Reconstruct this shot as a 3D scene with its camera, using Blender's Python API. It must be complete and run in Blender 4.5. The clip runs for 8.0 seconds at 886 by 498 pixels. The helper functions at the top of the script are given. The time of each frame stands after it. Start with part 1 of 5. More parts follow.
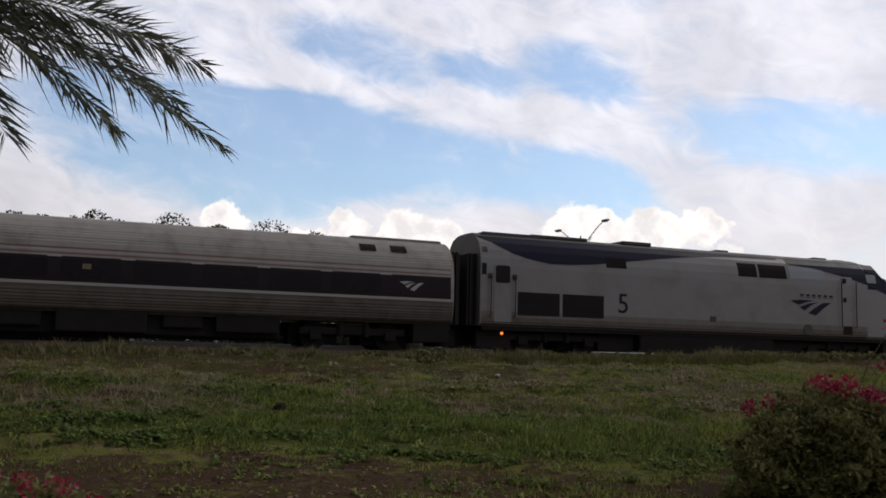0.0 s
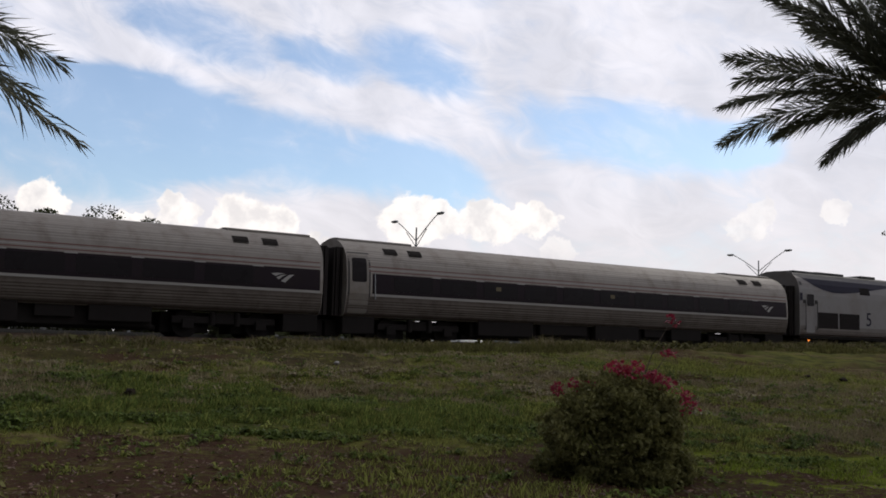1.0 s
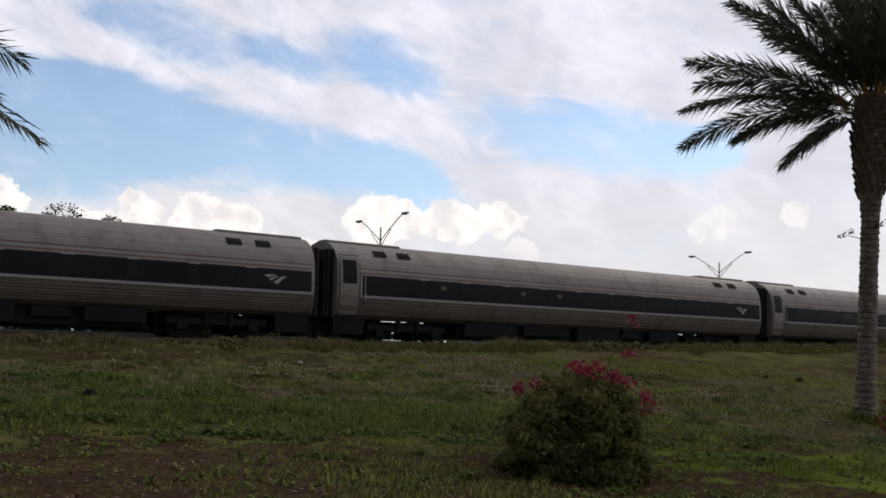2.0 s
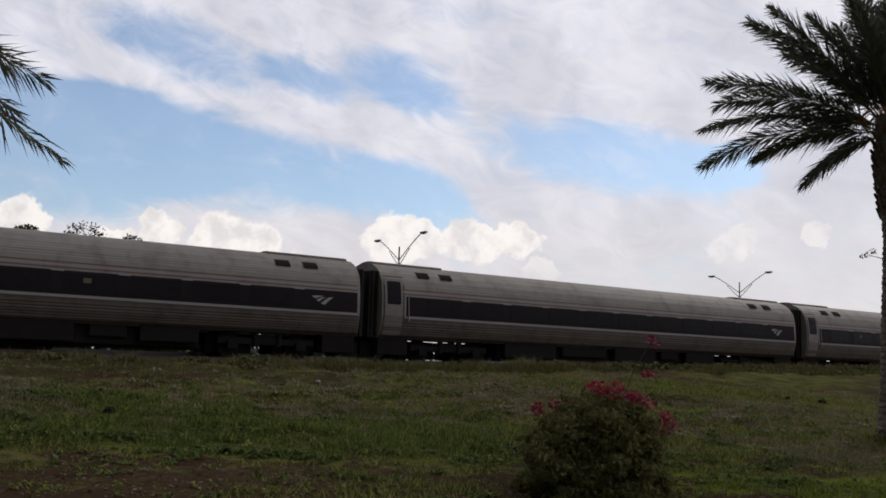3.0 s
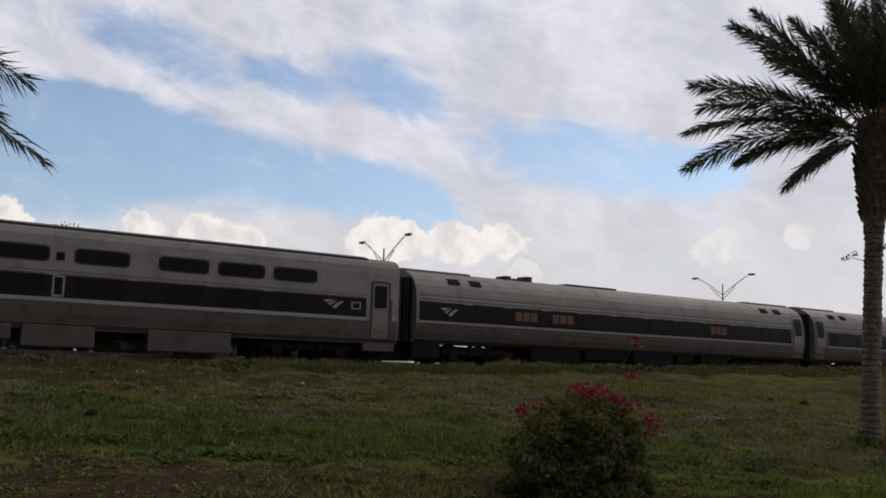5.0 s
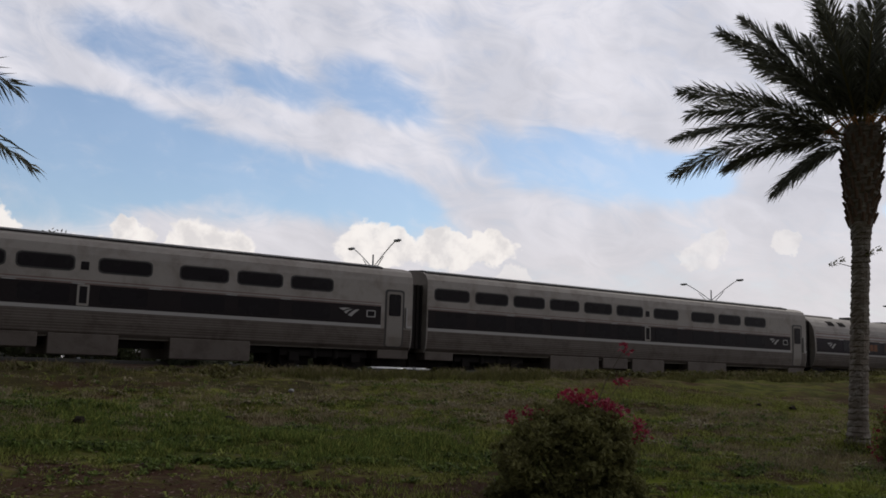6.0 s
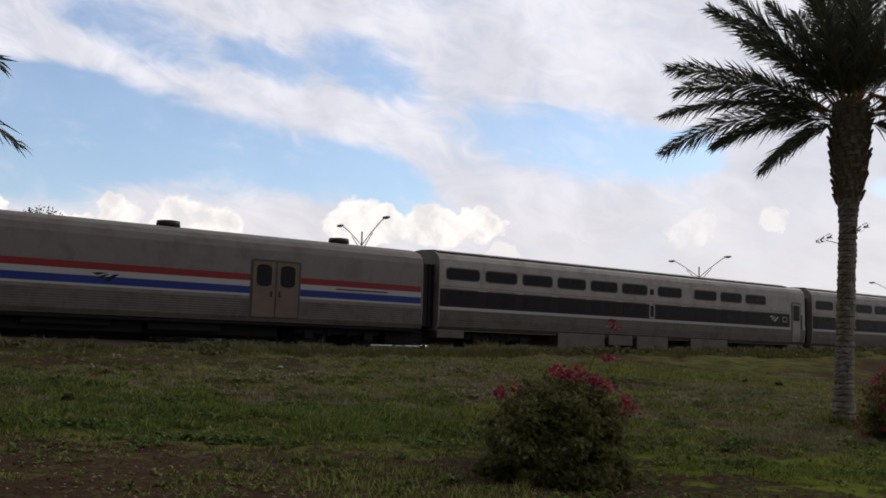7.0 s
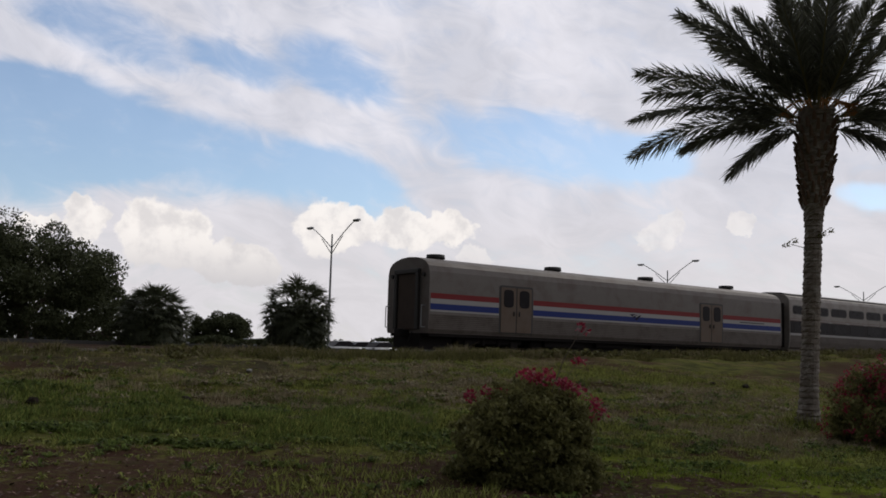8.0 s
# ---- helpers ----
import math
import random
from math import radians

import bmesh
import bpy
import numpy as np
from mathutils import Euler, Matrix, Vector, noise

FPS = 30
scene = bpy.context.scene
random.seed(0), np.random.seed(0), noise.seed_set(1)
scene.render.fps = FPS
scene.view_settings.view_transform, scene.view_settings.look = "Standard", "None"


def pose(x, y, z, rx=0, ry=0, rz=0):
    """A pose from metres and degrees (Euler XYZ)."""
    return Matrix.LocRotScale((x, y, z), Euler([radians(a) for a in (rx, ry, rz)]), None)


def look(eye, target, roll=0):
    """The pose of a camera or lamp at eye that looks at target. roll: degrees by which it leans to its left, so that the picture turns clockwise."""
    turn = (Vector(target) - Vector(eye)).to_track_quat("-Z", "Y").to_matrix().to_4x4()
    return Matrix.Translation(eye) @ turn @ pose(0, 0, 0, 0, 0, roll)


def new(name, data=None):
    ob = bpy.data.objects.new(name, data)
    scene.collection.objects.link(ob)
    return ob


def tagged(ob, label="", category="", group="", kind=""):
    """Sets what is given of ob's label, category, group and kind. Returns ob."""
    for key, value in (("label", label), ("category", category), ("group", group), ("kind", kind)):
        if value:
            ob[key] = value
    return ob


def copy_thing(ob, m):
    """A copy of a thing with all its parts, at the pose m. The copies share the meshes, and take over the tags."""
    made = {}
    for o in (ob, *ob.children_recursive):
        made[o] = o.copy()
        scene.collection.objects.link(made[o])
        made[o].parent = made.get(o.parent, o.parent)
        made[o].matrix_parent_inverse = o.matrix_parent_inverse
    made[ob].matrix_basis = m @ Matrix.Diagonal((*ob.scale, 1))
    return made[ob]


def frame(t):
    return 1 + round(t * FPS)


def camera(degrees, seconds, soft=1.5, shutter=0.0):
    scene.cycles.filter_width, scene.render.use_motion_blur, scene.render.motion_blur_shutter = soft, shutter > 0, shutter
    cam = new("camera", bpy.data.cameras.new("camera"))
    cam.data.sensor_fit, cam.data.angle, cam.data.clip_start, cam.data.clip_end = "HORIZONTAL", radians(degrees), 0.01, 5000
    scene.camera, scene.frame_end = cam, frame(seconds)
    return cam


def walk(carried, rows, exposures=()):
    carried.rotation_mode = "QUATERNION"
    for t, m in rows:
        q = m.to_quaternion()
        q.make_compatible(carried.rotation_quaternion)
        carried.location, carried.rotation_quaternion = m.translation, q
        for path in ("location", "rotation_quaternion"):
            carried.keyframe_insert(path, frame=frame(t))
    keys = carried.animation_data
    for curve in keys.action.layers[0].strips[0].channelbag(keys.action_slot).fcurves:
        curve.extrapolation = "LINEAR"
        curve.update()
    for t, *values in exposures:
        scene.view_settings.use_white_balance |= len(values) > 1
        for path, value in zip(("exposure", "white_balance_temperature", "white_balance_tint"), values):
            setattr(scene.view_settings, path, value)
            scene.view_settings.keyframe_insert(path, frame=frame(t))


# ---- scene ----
EYE = 1.55
cam = camera(50.0, 8.0, soft=1.7)
# seconds, metres aside and ahead of the standing place, yaw, pitch, roll (degrees)
PATH = [
    (0.0, 0.22, 1.40, 0.76, 6.18, 1.36), (0.25, 0.18, 1.00, -2.68, 6.0, 1.48), (0.5, 0.14, 0.60, -5.68, 5.86, 1.53), (0.75, 0.07, 0.28, -7.68, 5.79, 1.54),
    (1.0, 0.0, 0.06, -9.20, 5.73, 1.53), (1.5, 0.0, 0.0, -11.54, 5.64, 1.53), (1.7, 0.0, 0.0, -11.45, 5.66, 1.58), (2.8, 0.0, 0.0, -11.05, 6.68, 1.8), (3.0, 0.0, 0.0, -10.2, 6.93, 1.85),
    (3.5, 0.0, 0.0, -9.94, 7.32, 1.87), (4.0, 0.0, 0.0, -9.81, 7.49, 1.74), (4.5, 0.0, 0.0, -10.61, 7.09, 1.84), (4.7, 0.0, 0.0, -10.83, 6.98, 1.83),
    (5.8, 0.0, 0.0, -11.74, 7.49, 1.7), (6.0, 0.0, 0.0, -11.77, 7.46, 1.68), (6.5, 0.0, 0.0, -12.12, 7.1, 1.66), (7.0, 0.0, 0.0, -12.48, 6.09, 1.57),
    (7.5, 0.0, 0.0, -13.51, 6.21, 1.57), (8.0, 0.0, 0.0, -14.27, 6.32, 1.58),
]


def camera_pose(aside, ahead, yaw, pitch, roll):
    a, b = radians(yaw), radians(pitch)
    way = Vector((-math.sin(a) * math.cos(b), math.cos(a) * math.cos(b), math.sin(b)))
    eye = Vector((aside, ahead, EYE))
    return look(eye, eye + way, roll)


walk(cam, [(t, camera_pose(*p)) for t, *p in PATH], [(0.0, 0.08), (1.7, 0.08), (2.8, -0.05), (3.5, -0.18), (6.5, -0.18), (7.0, 0.02), (7.5, 0.04), (8.0, -0.14)])

# ---- world, sun ----
SUN_AZ, SUN_EL = 50.0, 40.0   # degrees right of the first view, and above the horizon


class Nodes:
    """A small writer of shader node trees."""

    def __init__(self, tree):
        self.tree = tree
        self.tree.nodes.clear()

    def add(self, kind):
        return self.tree.nodes.new(kind)

    def put(self, value, socket):
        if isinstance(value, bpy.types.NodeSocket):
            self.tree.links.new(value, socket)
        else:
            socket.default_value = value

    def math(self, op, a, b=0.0, c=0.0, clamp=False):
        node = self.add("ShaderNodeMath")
        node.operation, node.use_clamp = op, clamp
        for value, socket in zip((a, b, c), node.inputs):
            self.put(value, socket)
        return node.outputs[0]

    def mix(self, factor, a, b, blend="MIX"):
        node = self.add("ShaderNodeMix")
        node.data_type, node.blend_type = "RGBA", blend
        self.put(factor, node.inputs[0])
        for value, socket in ((a, node.inputs[6]), (b, node.inputs[7])):
            self.put((*value, 1) if isinstance(value, tuple) and len(value) == 3 else value, socket)
        return node.outputs[2]

    def ramp(self, value, lo, hi, a=0.0, b=1.0, smooth=True):
        node = self.add("ShaderNodeMapRange")
        node.interpolation_type = "SMOOTHSTEP" if smooth else "LINEAR"
        for v, k in ((value, 0), (lo, 1), (hi, 2), (a, 3), (b, 4)):
            self.put(v, node.inputs[k])
        return node.outputs[0]

    def noise(self, vector, scale, detail=4.0, rough=0.55, warp=0.0):
        node = self.add("ShaderNodeTexNoise")
        if vector is not None:
            self.put(vector, node.inputs["Vector"])
        for key, value in (("Scale", scale), ("Detail", detail), ("Roughness", rough), ("Distortion", warp)):
            node.inputs[key].default_value = value
        return node.outputs[0]

    def join(self, x, y, z):
        node = self.add("ShaderNodeCombineXYZ")
        for value, socket in zip((x, y, z), node.inputs):
            self.put(value, socket)
        return node.outputs[0]


# openings of blue sky: azimuth, elevation, half width, half height, lean (degrees)
BLUE = [
    (-9.6, 12.2, 9.4, 3.6, -8.0), (-3.8, 11.6, 10.3, 3.6, -14.0), (3.7, 10.7, 6.7, 2.8, -20.0), (8.5, 9.9, 5.8, 2.2, -24.0), (20.2, 12.6, 10.3, 2.8, -9.0), (7.6, 16.7, 5.4, 2.2, -20.0), (-5.8, 17.7, 6.7, 2.3, -14.0), (26.6, 12.2, 4.0, 1.7, -4.0), (38.8, 9.2, 2.6, 0.9, -10.0), (1.4, 16.7, 4.0, 1.3, -12.0),
    (-20.0, 13.0, 9.0, 4.0, 0.0), (-12.0, 22.5, 6.0, 2.2, -10.0), (-14.0, 9.4, 11.0, 2.6, -4.0), (-12.0, 13.0, 8.0, 3.0, -6.0),
]
# heaped clouds: azimuth, elevation, half width, half height, how dense
HEAPS = [
    (-6.6, 7.0, 1.3, 1.4, 0.95), (-3.1, 6.6, 1.9, 2.1, 0.95), (-1.1, 6.3, 1.8, 1.9, 0.95), (0.8, 5.1, 1.4, 1.4, 0.95), (7.2, 7.4, 2.0, 1.9, 0.95), (8.9, 7.6, 1.5, 1.4, 0.95), (12.0, 7.4, 2.3, 1.4, 0.95), (14.4, 7.6, 1.8, 1.2, 0.95), (16.2, 5.8, 1.0, 1.0, 0.5), (27.0, 7.1, 1.4, 1.0, 0.5), (27.9, 7.8, 1.0, 0.9, 0.5), (31.8, 8.0, 0.8, 0.7, 0.5), (-9.2, 6.4, 1.5, 0.9, 0.95), (3.0, 4.8, 1.9, 1.4, 0.95),
    (-14.0, 7.3, 1.5, 1.4, 0.95),
]
SKY_TINT = (0.97, 1.06, 1.15)


def make_sky():
    world = bpy.data.worlds.new("sky")
    scene.world = world
    world.use_nodes = True
    n = Nodes(world.node_tree)
    sky = n.add("ShaderNodeTexSky")
    sky.sky_type, sky.sun_disc, sky.sun_elevation, sky.sun_rotation = "NISHITA", False, radians(SUN_EL), radians(SUN_AZ)
    sky.air_density, sky.dust_density = 1.0, 0.6
    coord = n.add("ShaderNodeTexCoord").outputs["Generated"]
    sep = n.add("ShaderNodeSeparateXYZ")
    n.put(coord, sep.inputs[0])
    x, y, z = sep.outputs
    deg = 57.29578
    az = n.math("MULTIPLY", n.math("ARCTAN2", x, y), deg)
    el = n.math("MULTIPLY", n.math("ARCSINE", z), deg)
    flat = n.join(az, el, 0.0)
    bend = n.math("SUBTRACT", n.noise(flat, 0.14, 4.0, 0.55), 0.5)
    bend2 = n.math("SUBTRACT", n.noise(n.join(el, az, 7.0), 0.14, 4.0, 0.55), 0.5)
    wa = n.math("MULTIPLY_ADD", bend, 4.0, az)
    we = n.math("MULTIPLY_ADD", bend2, 2.2, el)

    def blot(a0, e0, ra, re, tilt=0.0, wx=wa, wy=we, hard=0.0):
        """A soft oval about a direction, leaning by tilt degrees; 1 in its middle."""
        c, s = math.cos(radians(tilt)), math.sin(radians(tilt))
        da, de = n.math("SUBTRACT", wx, a0), n.math("SUBTRACT", wy, e0)
        u = n.math("DIVIDE", n.math("ADD", n.math("MULTIPLY", da, c), n.math("MULTIPLY", de, s)), ra)
        v = n.math("DIVIDE", n.math("SUBTRACT", n.math("MULTIPLY", de, c), n.math("MULTIPLY", da, s)), re)
        r = n.math("ADD", n.math("MULTIPLY", u, u), n.math("MULTIPLY", v, v))
        return n.ramp(r, 1.0, hard, 0.0, 1.0)

    # high thin cloud with blue openings in it
    along = n.math("MULTIPLY_ADD", el, -0.28, az)
    over = n.math("MULTIPLY_ADD", az, 0.28, el)
    veil = n.noise(n.join(n.math("MULTIPLY", along, 0.5), over, 3.0), 0.16, 8.0, 0.6, 1.2)
    thread = n.noise(n.join(n.math("MULTIPLY", along, 0.5), over, 11.0), 0.5, 7.0, 0.6, 1.6)
    opening = None
    for g in BLUE:
        b = blot(*g)
        opening = b if opening is None else n.math("ADD", opening, b)
    opening = n.math("MINIMUM", opening, 1.15)
    dense = n.math("ADD", n.math("MULTIPLY", n.math("SUBTRACT", veil, 0.5), 1.25), n.math("MULTIPLY", n.math("SUBTRACT", thread, 0.5), 0.95))
    dense = n.math("ADD", dense, n.math("SUBTRACT", 0.87, n.math("MULTIPLY", opening, 0.84)))
    cover = n.ramp(dense, -0.1, 0.95, 0.13, 1.0)
    cover = n.math("MAXIMUM", cover, n.ramp(el, 7.6, 3.5, 0.0, 0.88))
    # heaped cloud low over the horizon
    fine = n.math("SUBTRACT", n.noise(flat, 0.75, 4.0, 0.55), 0.5)
    fine2 = n.math("SUBTRACT", n.noise(n.join(el, az, 3.0), 0.75, 4.0, 0.55), 0.5)
    ha, he = n.math("MULTIPLY_ADD", fine, 2.2, az), n.math("MULTIPLY_ADD", fine2, 2.0, el)
    heap = None
    for *h, dense_ in HEAPS:
        b = n.math("MULTIPLY", blot(*h, wx=ha, wy=he, hard=0.66), dense_)
        heap = b if heap is None else n.math("MAXIMUM", heap, b)
    shade = n.ramp(n.noise(n.join(az, n.math("MULTIPLY_ADD", az, 0.3, el), 0.0), 0.17, 3.0, 0.5), 0.35, 0.65, 0.0, 1.0)
    # cloud lit from behind: bright towards the sun, dull away from it
    sx, sy, sz = math.sin(radians(SUN_AZ)) * math.cos(radians(SUN_EL)), math.cos(radians(SUN_AZ)) * math.cos(radians(SUN_EL)), math.sin(radians(SUN_EL))
    toward = n.math("ADD", n.math("ADD", n.math("MULTIPLY", x, sx), n.math("MULTIPLY", y, sy)), n.math("MULTIPLY", z, sz))
    glow = n.math("MULTIPLY", n.ramp(toward, -0.3, 0.5, 0.10, 1.0), n.ramp(el, 24.0, 65.0, 1.0, 0.45))
    blue = n.mix(1.0, sky.outputs[0], (*SKY_TINT, 1), "MULTIPLY")
    grey = n.mix(shade, (6.7, 6.75, 7.5), (8.3, 8.2, 8.9))
    grey = n.mix(n.ramp(el, 13.0, 4.0, 0.0, 0.85), grey, (7.6, 7.3, 7.55))
    white = n.mix(n.math("MULTIPLY", n.ramp(fine2, -0.2, 0.1, 0.35, 1.0), n.ramp(el, 3.2, 7.0)), (6.6, 6.35, 6.5), (10.3, 9.75, 9.35))
    lit = n.join(glow, glow, glow)
    ripple = n.ramp(thread, 0.3, 0.7, 0.95, 1.04)
    grey = n.mix(1.0, grey, n.join(ripple, ripple, ripple), "MULTIPLY")
    colour = n.mix(cover, blue, n.mix(1.0, grey, lit, "MULTIPLY"))
    colour = n.mix(heap, colour, n.mix(1.0, white, lit, "MULTIPLY"))
    out = n.add("ShaderNodeBackground")
    n.put(colour, out.inputs[0])
    out.inputs[1].default_value = 0.104
    final = n.add("ShaderNodeOutputWorld")
    n.put(out.outputs[0], final.inputs[0])


make_sky()
sun = new("sun", bpy.data.lights.new("sun", "SUN"))
sun.data.energy, sun.data.angle, sun.data.color = 0.6, radians(10), (1.0, 0.95, 0.86)
sun.matrix_world = look((0, 0, 60), Vector((0, 0, 60)) - Vector((math.sin(radians(SUN_AZ)) * math.cos(radians(SUN_EL)), math.cos(radians(SUN_AZ)) * math.cos(radians(SUN_EL)), math.sin(radians(SUN_EL)))))


# ---- materials ----
def surface(name, colour, rough=0.6, metal=0.0, vary=0.15, scale=3.0, fine=40.0, bump=0.0, dirt=None, dirt_amount=0.0, specular=0.5, island=0.0, through_light=0.0):
    """A plain surface with variation at two scales, an optional dirt colour in blotches and a little relief."""
    mat = bpy.data.materials.new(name)
    mat.use_nodes = True
    n = Nodes(mat.node_tree)
    coord = n.add("ShaderNodeTexCoord").outputs["Object"]
    big, small = n.noise(coord, scale, 4.0, 0.6), n.noise(coord, fine, 3.0, 0.6)
    level = n.math("ADD", n.math("MULTIPLY", n.math("SUBTRACT", big, 0.5), 2 * vary), n.math("MULTIPLY", n.math("SUBTRACT", small, 0.5), vary))
    if island:
        geo = n.add("ShaderNodeNewGeometry")
        level = n.math("ADD", level, n.math("MULTIPLY", n.math("SUBTRACT", geo.outputs["Random Per Island"], 0.5), 2 * island))
    bright = n.math("ADD", level, 1.0)
    base = n.mix(1.0, (*colour, 1), n.join(bright, bright, bright), "MULTIPLY")
    if dirt:
        spots = n.ramp(n.noise(coord, scale * 1.7, 6.0, 0.65, 0.4), 0.42, 0.72, 0.0, dirt_amount)
        base = n.mix(spots, base, (*dirt, 1))
    bsdf = n.add("ShaderNodeBsdfPrincipled")
    n.put(base, bsdf.inputs["Base Color"])
    n.put(n.math("ADD", rough, n.math("MULTIPLY", n.math("SUBTRACT", big, 0.5), 0.25), clamp=True), bsdf.inputs["Roughness"])
    bsdf.inputs["Metallic"].default_value = metal
    bsdf.inputs["Specular IOR Level"].default_value = specular
    if bump:
        node = n.add("ShaderNodeBump")
        node.inputs["Strength"].default_value, node.inputs["Distance"].default_value = 0.6, bump
        n.put(small, node.inputs["Height"])
        n.put(node.outputs[0], bsdf.inputs["Normal"])
    shader = bsdf.outputs[0]
    if through_light:
        thin = n.add("ShaderNodeBsdfTranslucent")
        n.put(base, thin.inputs[0])
        blend = n.add("ShaderNodeMixShader")
        blend.inputs[0].default_value = through_light
        n.put(shader, blend.inputs[1])
        n.put(thin.outputs[0], blend.inputs[2])
        shader = blend.outputs[0]
    final = n.add("ShaderNodeOutputMaterial")
    n.put(shader, final.inputs[0])
    return mat


def glowing(name, colour, strength):
    mat = bpy.data.materials.new(name)
    mat.use_nodes = True
    n = Nodes(mat.node_tree)
    node = n.add("ShaderNodeEmission")
    node.inputs[0].default_value, node.inputs[1].default_value = (*colour, 1), strength
    final = n.add("ShaderNodeOutputMaterial")
    n.put(node.outputs[0], final.inputs[0])
    return mat


STEEL = surface("stainless_steel", (0.325, 0.298, 0.272), 0.6, 0.2, 0.12, 0.7, 18.0, 0.0, (0.16, 0.13, 0.112), 0.55, specular=0.15)
STEEL_LOW = surface("weathered_steel", (0.22, 0.20, 0.18), 0.55, 0.4, 0.14, 0.8, 15.0, 0.0, (0.16, 0.13, 0.10), 0.6)
BAG_STEEL = surface("aged_silver_paint", (0.185, 0.165, 0.150), 0.6, 0.25, 0.12, 0.6, 16.0, 0.0, (0.12, 0.09, 0.075), 0.65, specular=0.2)
LOCO_GREY = surface("silver_paint", (0.225, 0.215, 0.212), 0.55, 0.15, 0.08, 0.5, 20.0, 0.0, (0.17, 0.14, 0.12), 0.55, specular=0.25)
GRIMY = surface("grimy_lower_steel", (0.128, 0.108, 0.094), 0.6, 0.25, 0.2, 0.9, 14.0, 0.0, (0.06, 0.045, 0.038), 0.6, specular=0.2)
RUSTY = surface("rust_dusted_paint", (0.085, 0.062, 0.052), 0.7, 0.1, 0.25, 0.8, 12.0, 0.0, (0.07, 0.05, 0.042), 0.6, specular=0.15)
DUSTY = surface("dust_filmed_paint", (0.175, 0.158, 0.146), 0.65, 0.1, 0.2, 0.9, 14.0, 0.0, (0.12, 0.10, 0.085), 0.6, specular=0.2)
NAVY = surface("navy_paint", (0.020, 0.019, 0.036), 0.5, 0.0, 0.12, 1.0, 30.0, specular=0.06)
COACH_BAND = surface("dark_band_paint", (0.027, 0.020, 0.025), 0.5, 0.0, 0.15, 0.8, 25.0, 0.0, (0.032, 0.026, 0.022), 0.5, specular=0.06)
BAND_BLACK = surface("black_band", (0.027, 0.022, 0.023), 0.4, 0.0, 0.2, 1.0, 20.0, specular=0.05)
STRIPE_WHITE = surface("white_stripe", (0.38, 0.365, 0.35), 0.5, 0.0, 0.08, 1.5, 25.0, specular=0.2)
PIN_RED = surface("dull_red_line", (0.17, 0.065, 0.055), 0.5, 0.0, 0.12, 1.5, 25.0)
RED = surface("red_stripe", (0.225, 0.026, 0.028), 0.5, 0.0, 0.1, 1.2, 25.0, specular=0.15)
BLUE_PAINT = surface("blue_stripe", (0.022, 0.038, 0.185), 0.5, 0.0, 0.1, 1.2, 25.0, specular=0.15)
DARK = surface("black_running_gear", (0.023, 0.020, 0.019), 0.9, 0.0, 0.3, 2.0, 20.0, 0.004, specular=0.08)
RUBBER = surface("black_rubber", (0.036, 0.031, 0.030), 0.85, 0.0, 0.2, 4.0, 40.0, specular=0.1)
GLASS_DARK = surface("tinted_window", (0.021, 0.018, 0.020), 0.28, 0.0, 0.2, 0.5, 8.0, specular=0.05)
GREY_GLASS = surface("grey_panel", (0.16, 0.17, 0.19), 0.3, 0.0, 0.1, 1.0, 20.0)
TRIM = surface("dark_trim", (0.045, 0.042, 0.04), 0.6, 0.2, 0.2, 2.0, 30.0)
GANGWAY = surface("faded_gangway_canvas", (0.080, 0.062, 0.052), 0.85, 0.0, 0.3, 2.0, 20.0, specular=0.1)
DOOR_TAN = surface("worn_door_steel", (0.150, 0.112, 0.086), 0.6, 0.1, 0.25, 1.2, 20.0, 0.0, (0.13, 0.085, 0.058), 0.7, specular=0.2)
# added glow for pale glimpses of the coach interior; no lamp stands there
GLINT_PALE = glowing("pale_interior_glint", (1.0, 0.85, 0.62), 0.035)
LAMP_WARM = glowing("lit_compartment", (1.0, 0.55, 0.40), 0.048)
GALVANISED = surface("galvanised_steel", (0.32, 0.33, 0.34), 0.5, 0.6, 0.1, 2.0, 20.0)
RAIL = surface("rail_steel", (0.16, 0.11, 0.085), 0.55, 0.5, 0.2, 3.0, 30.0)
SLEEPER = surface("timber_sleeper", (0.09, 0.075, 0.06), 0.85, 0.0, 0.25, 3.0, 30.0)
BARK = surface("palm_bark", (0.17, 0.14, 0.11), 0.9, 0.0, 0.35, 2.5, 16.0, 0.03, (0.38, 0.36, 0.32), 0.55)
BOOT = surface("dry_leaf_bases", (0.15, 0.095, 0.065), 0.9, 0.0, 0.3, 4.0, 25.0, 0.01)
FROND = surface("palm_leaf", (0.125, 0.130, 0.092), 0.42, 0.0, 0.2, 1.0, 12.0, island=0.45, through_light=0.34, specular=0.6)
STALK = surface("frond_stalk", (0.17, 0.15, 0.06), 0.6, 0.0, 0.2, 2.0, 20.0)
FRUIT = surface("orange_fruit_stalks", (0.35, 0.15, 0.04), 0.6, 0.0, 0.25, 4.0, 30.0)
OAK_LEAF = surface("oak_leaf", (0.075, 0.085, 0.042), 0.7, 0.0, 0.2, 0.6, 6.0, island=0.4, through_light=0.2, specular=0.15)
FAN_LEAF = surface("fan_leaf", (0.085, 0.095, 0.052), 0.6, 0.0, 0.2, 1.0, 8.0, island=0.3, through_light=0.2)
BUSH_LEAF = surface("bush_leaf", (0.175, 0.170, 0.064), 0.75, 0.0, 0.35, 1.6, 20.0, island=0.45, through_light=0.4, specular=0.2)
BRACT = surface("crimson_bract", (0.30, 0.024, 0.055), 0.55, 0.0, 0.15, 3.0, 30.0, island=0.3, through_light=0.35)
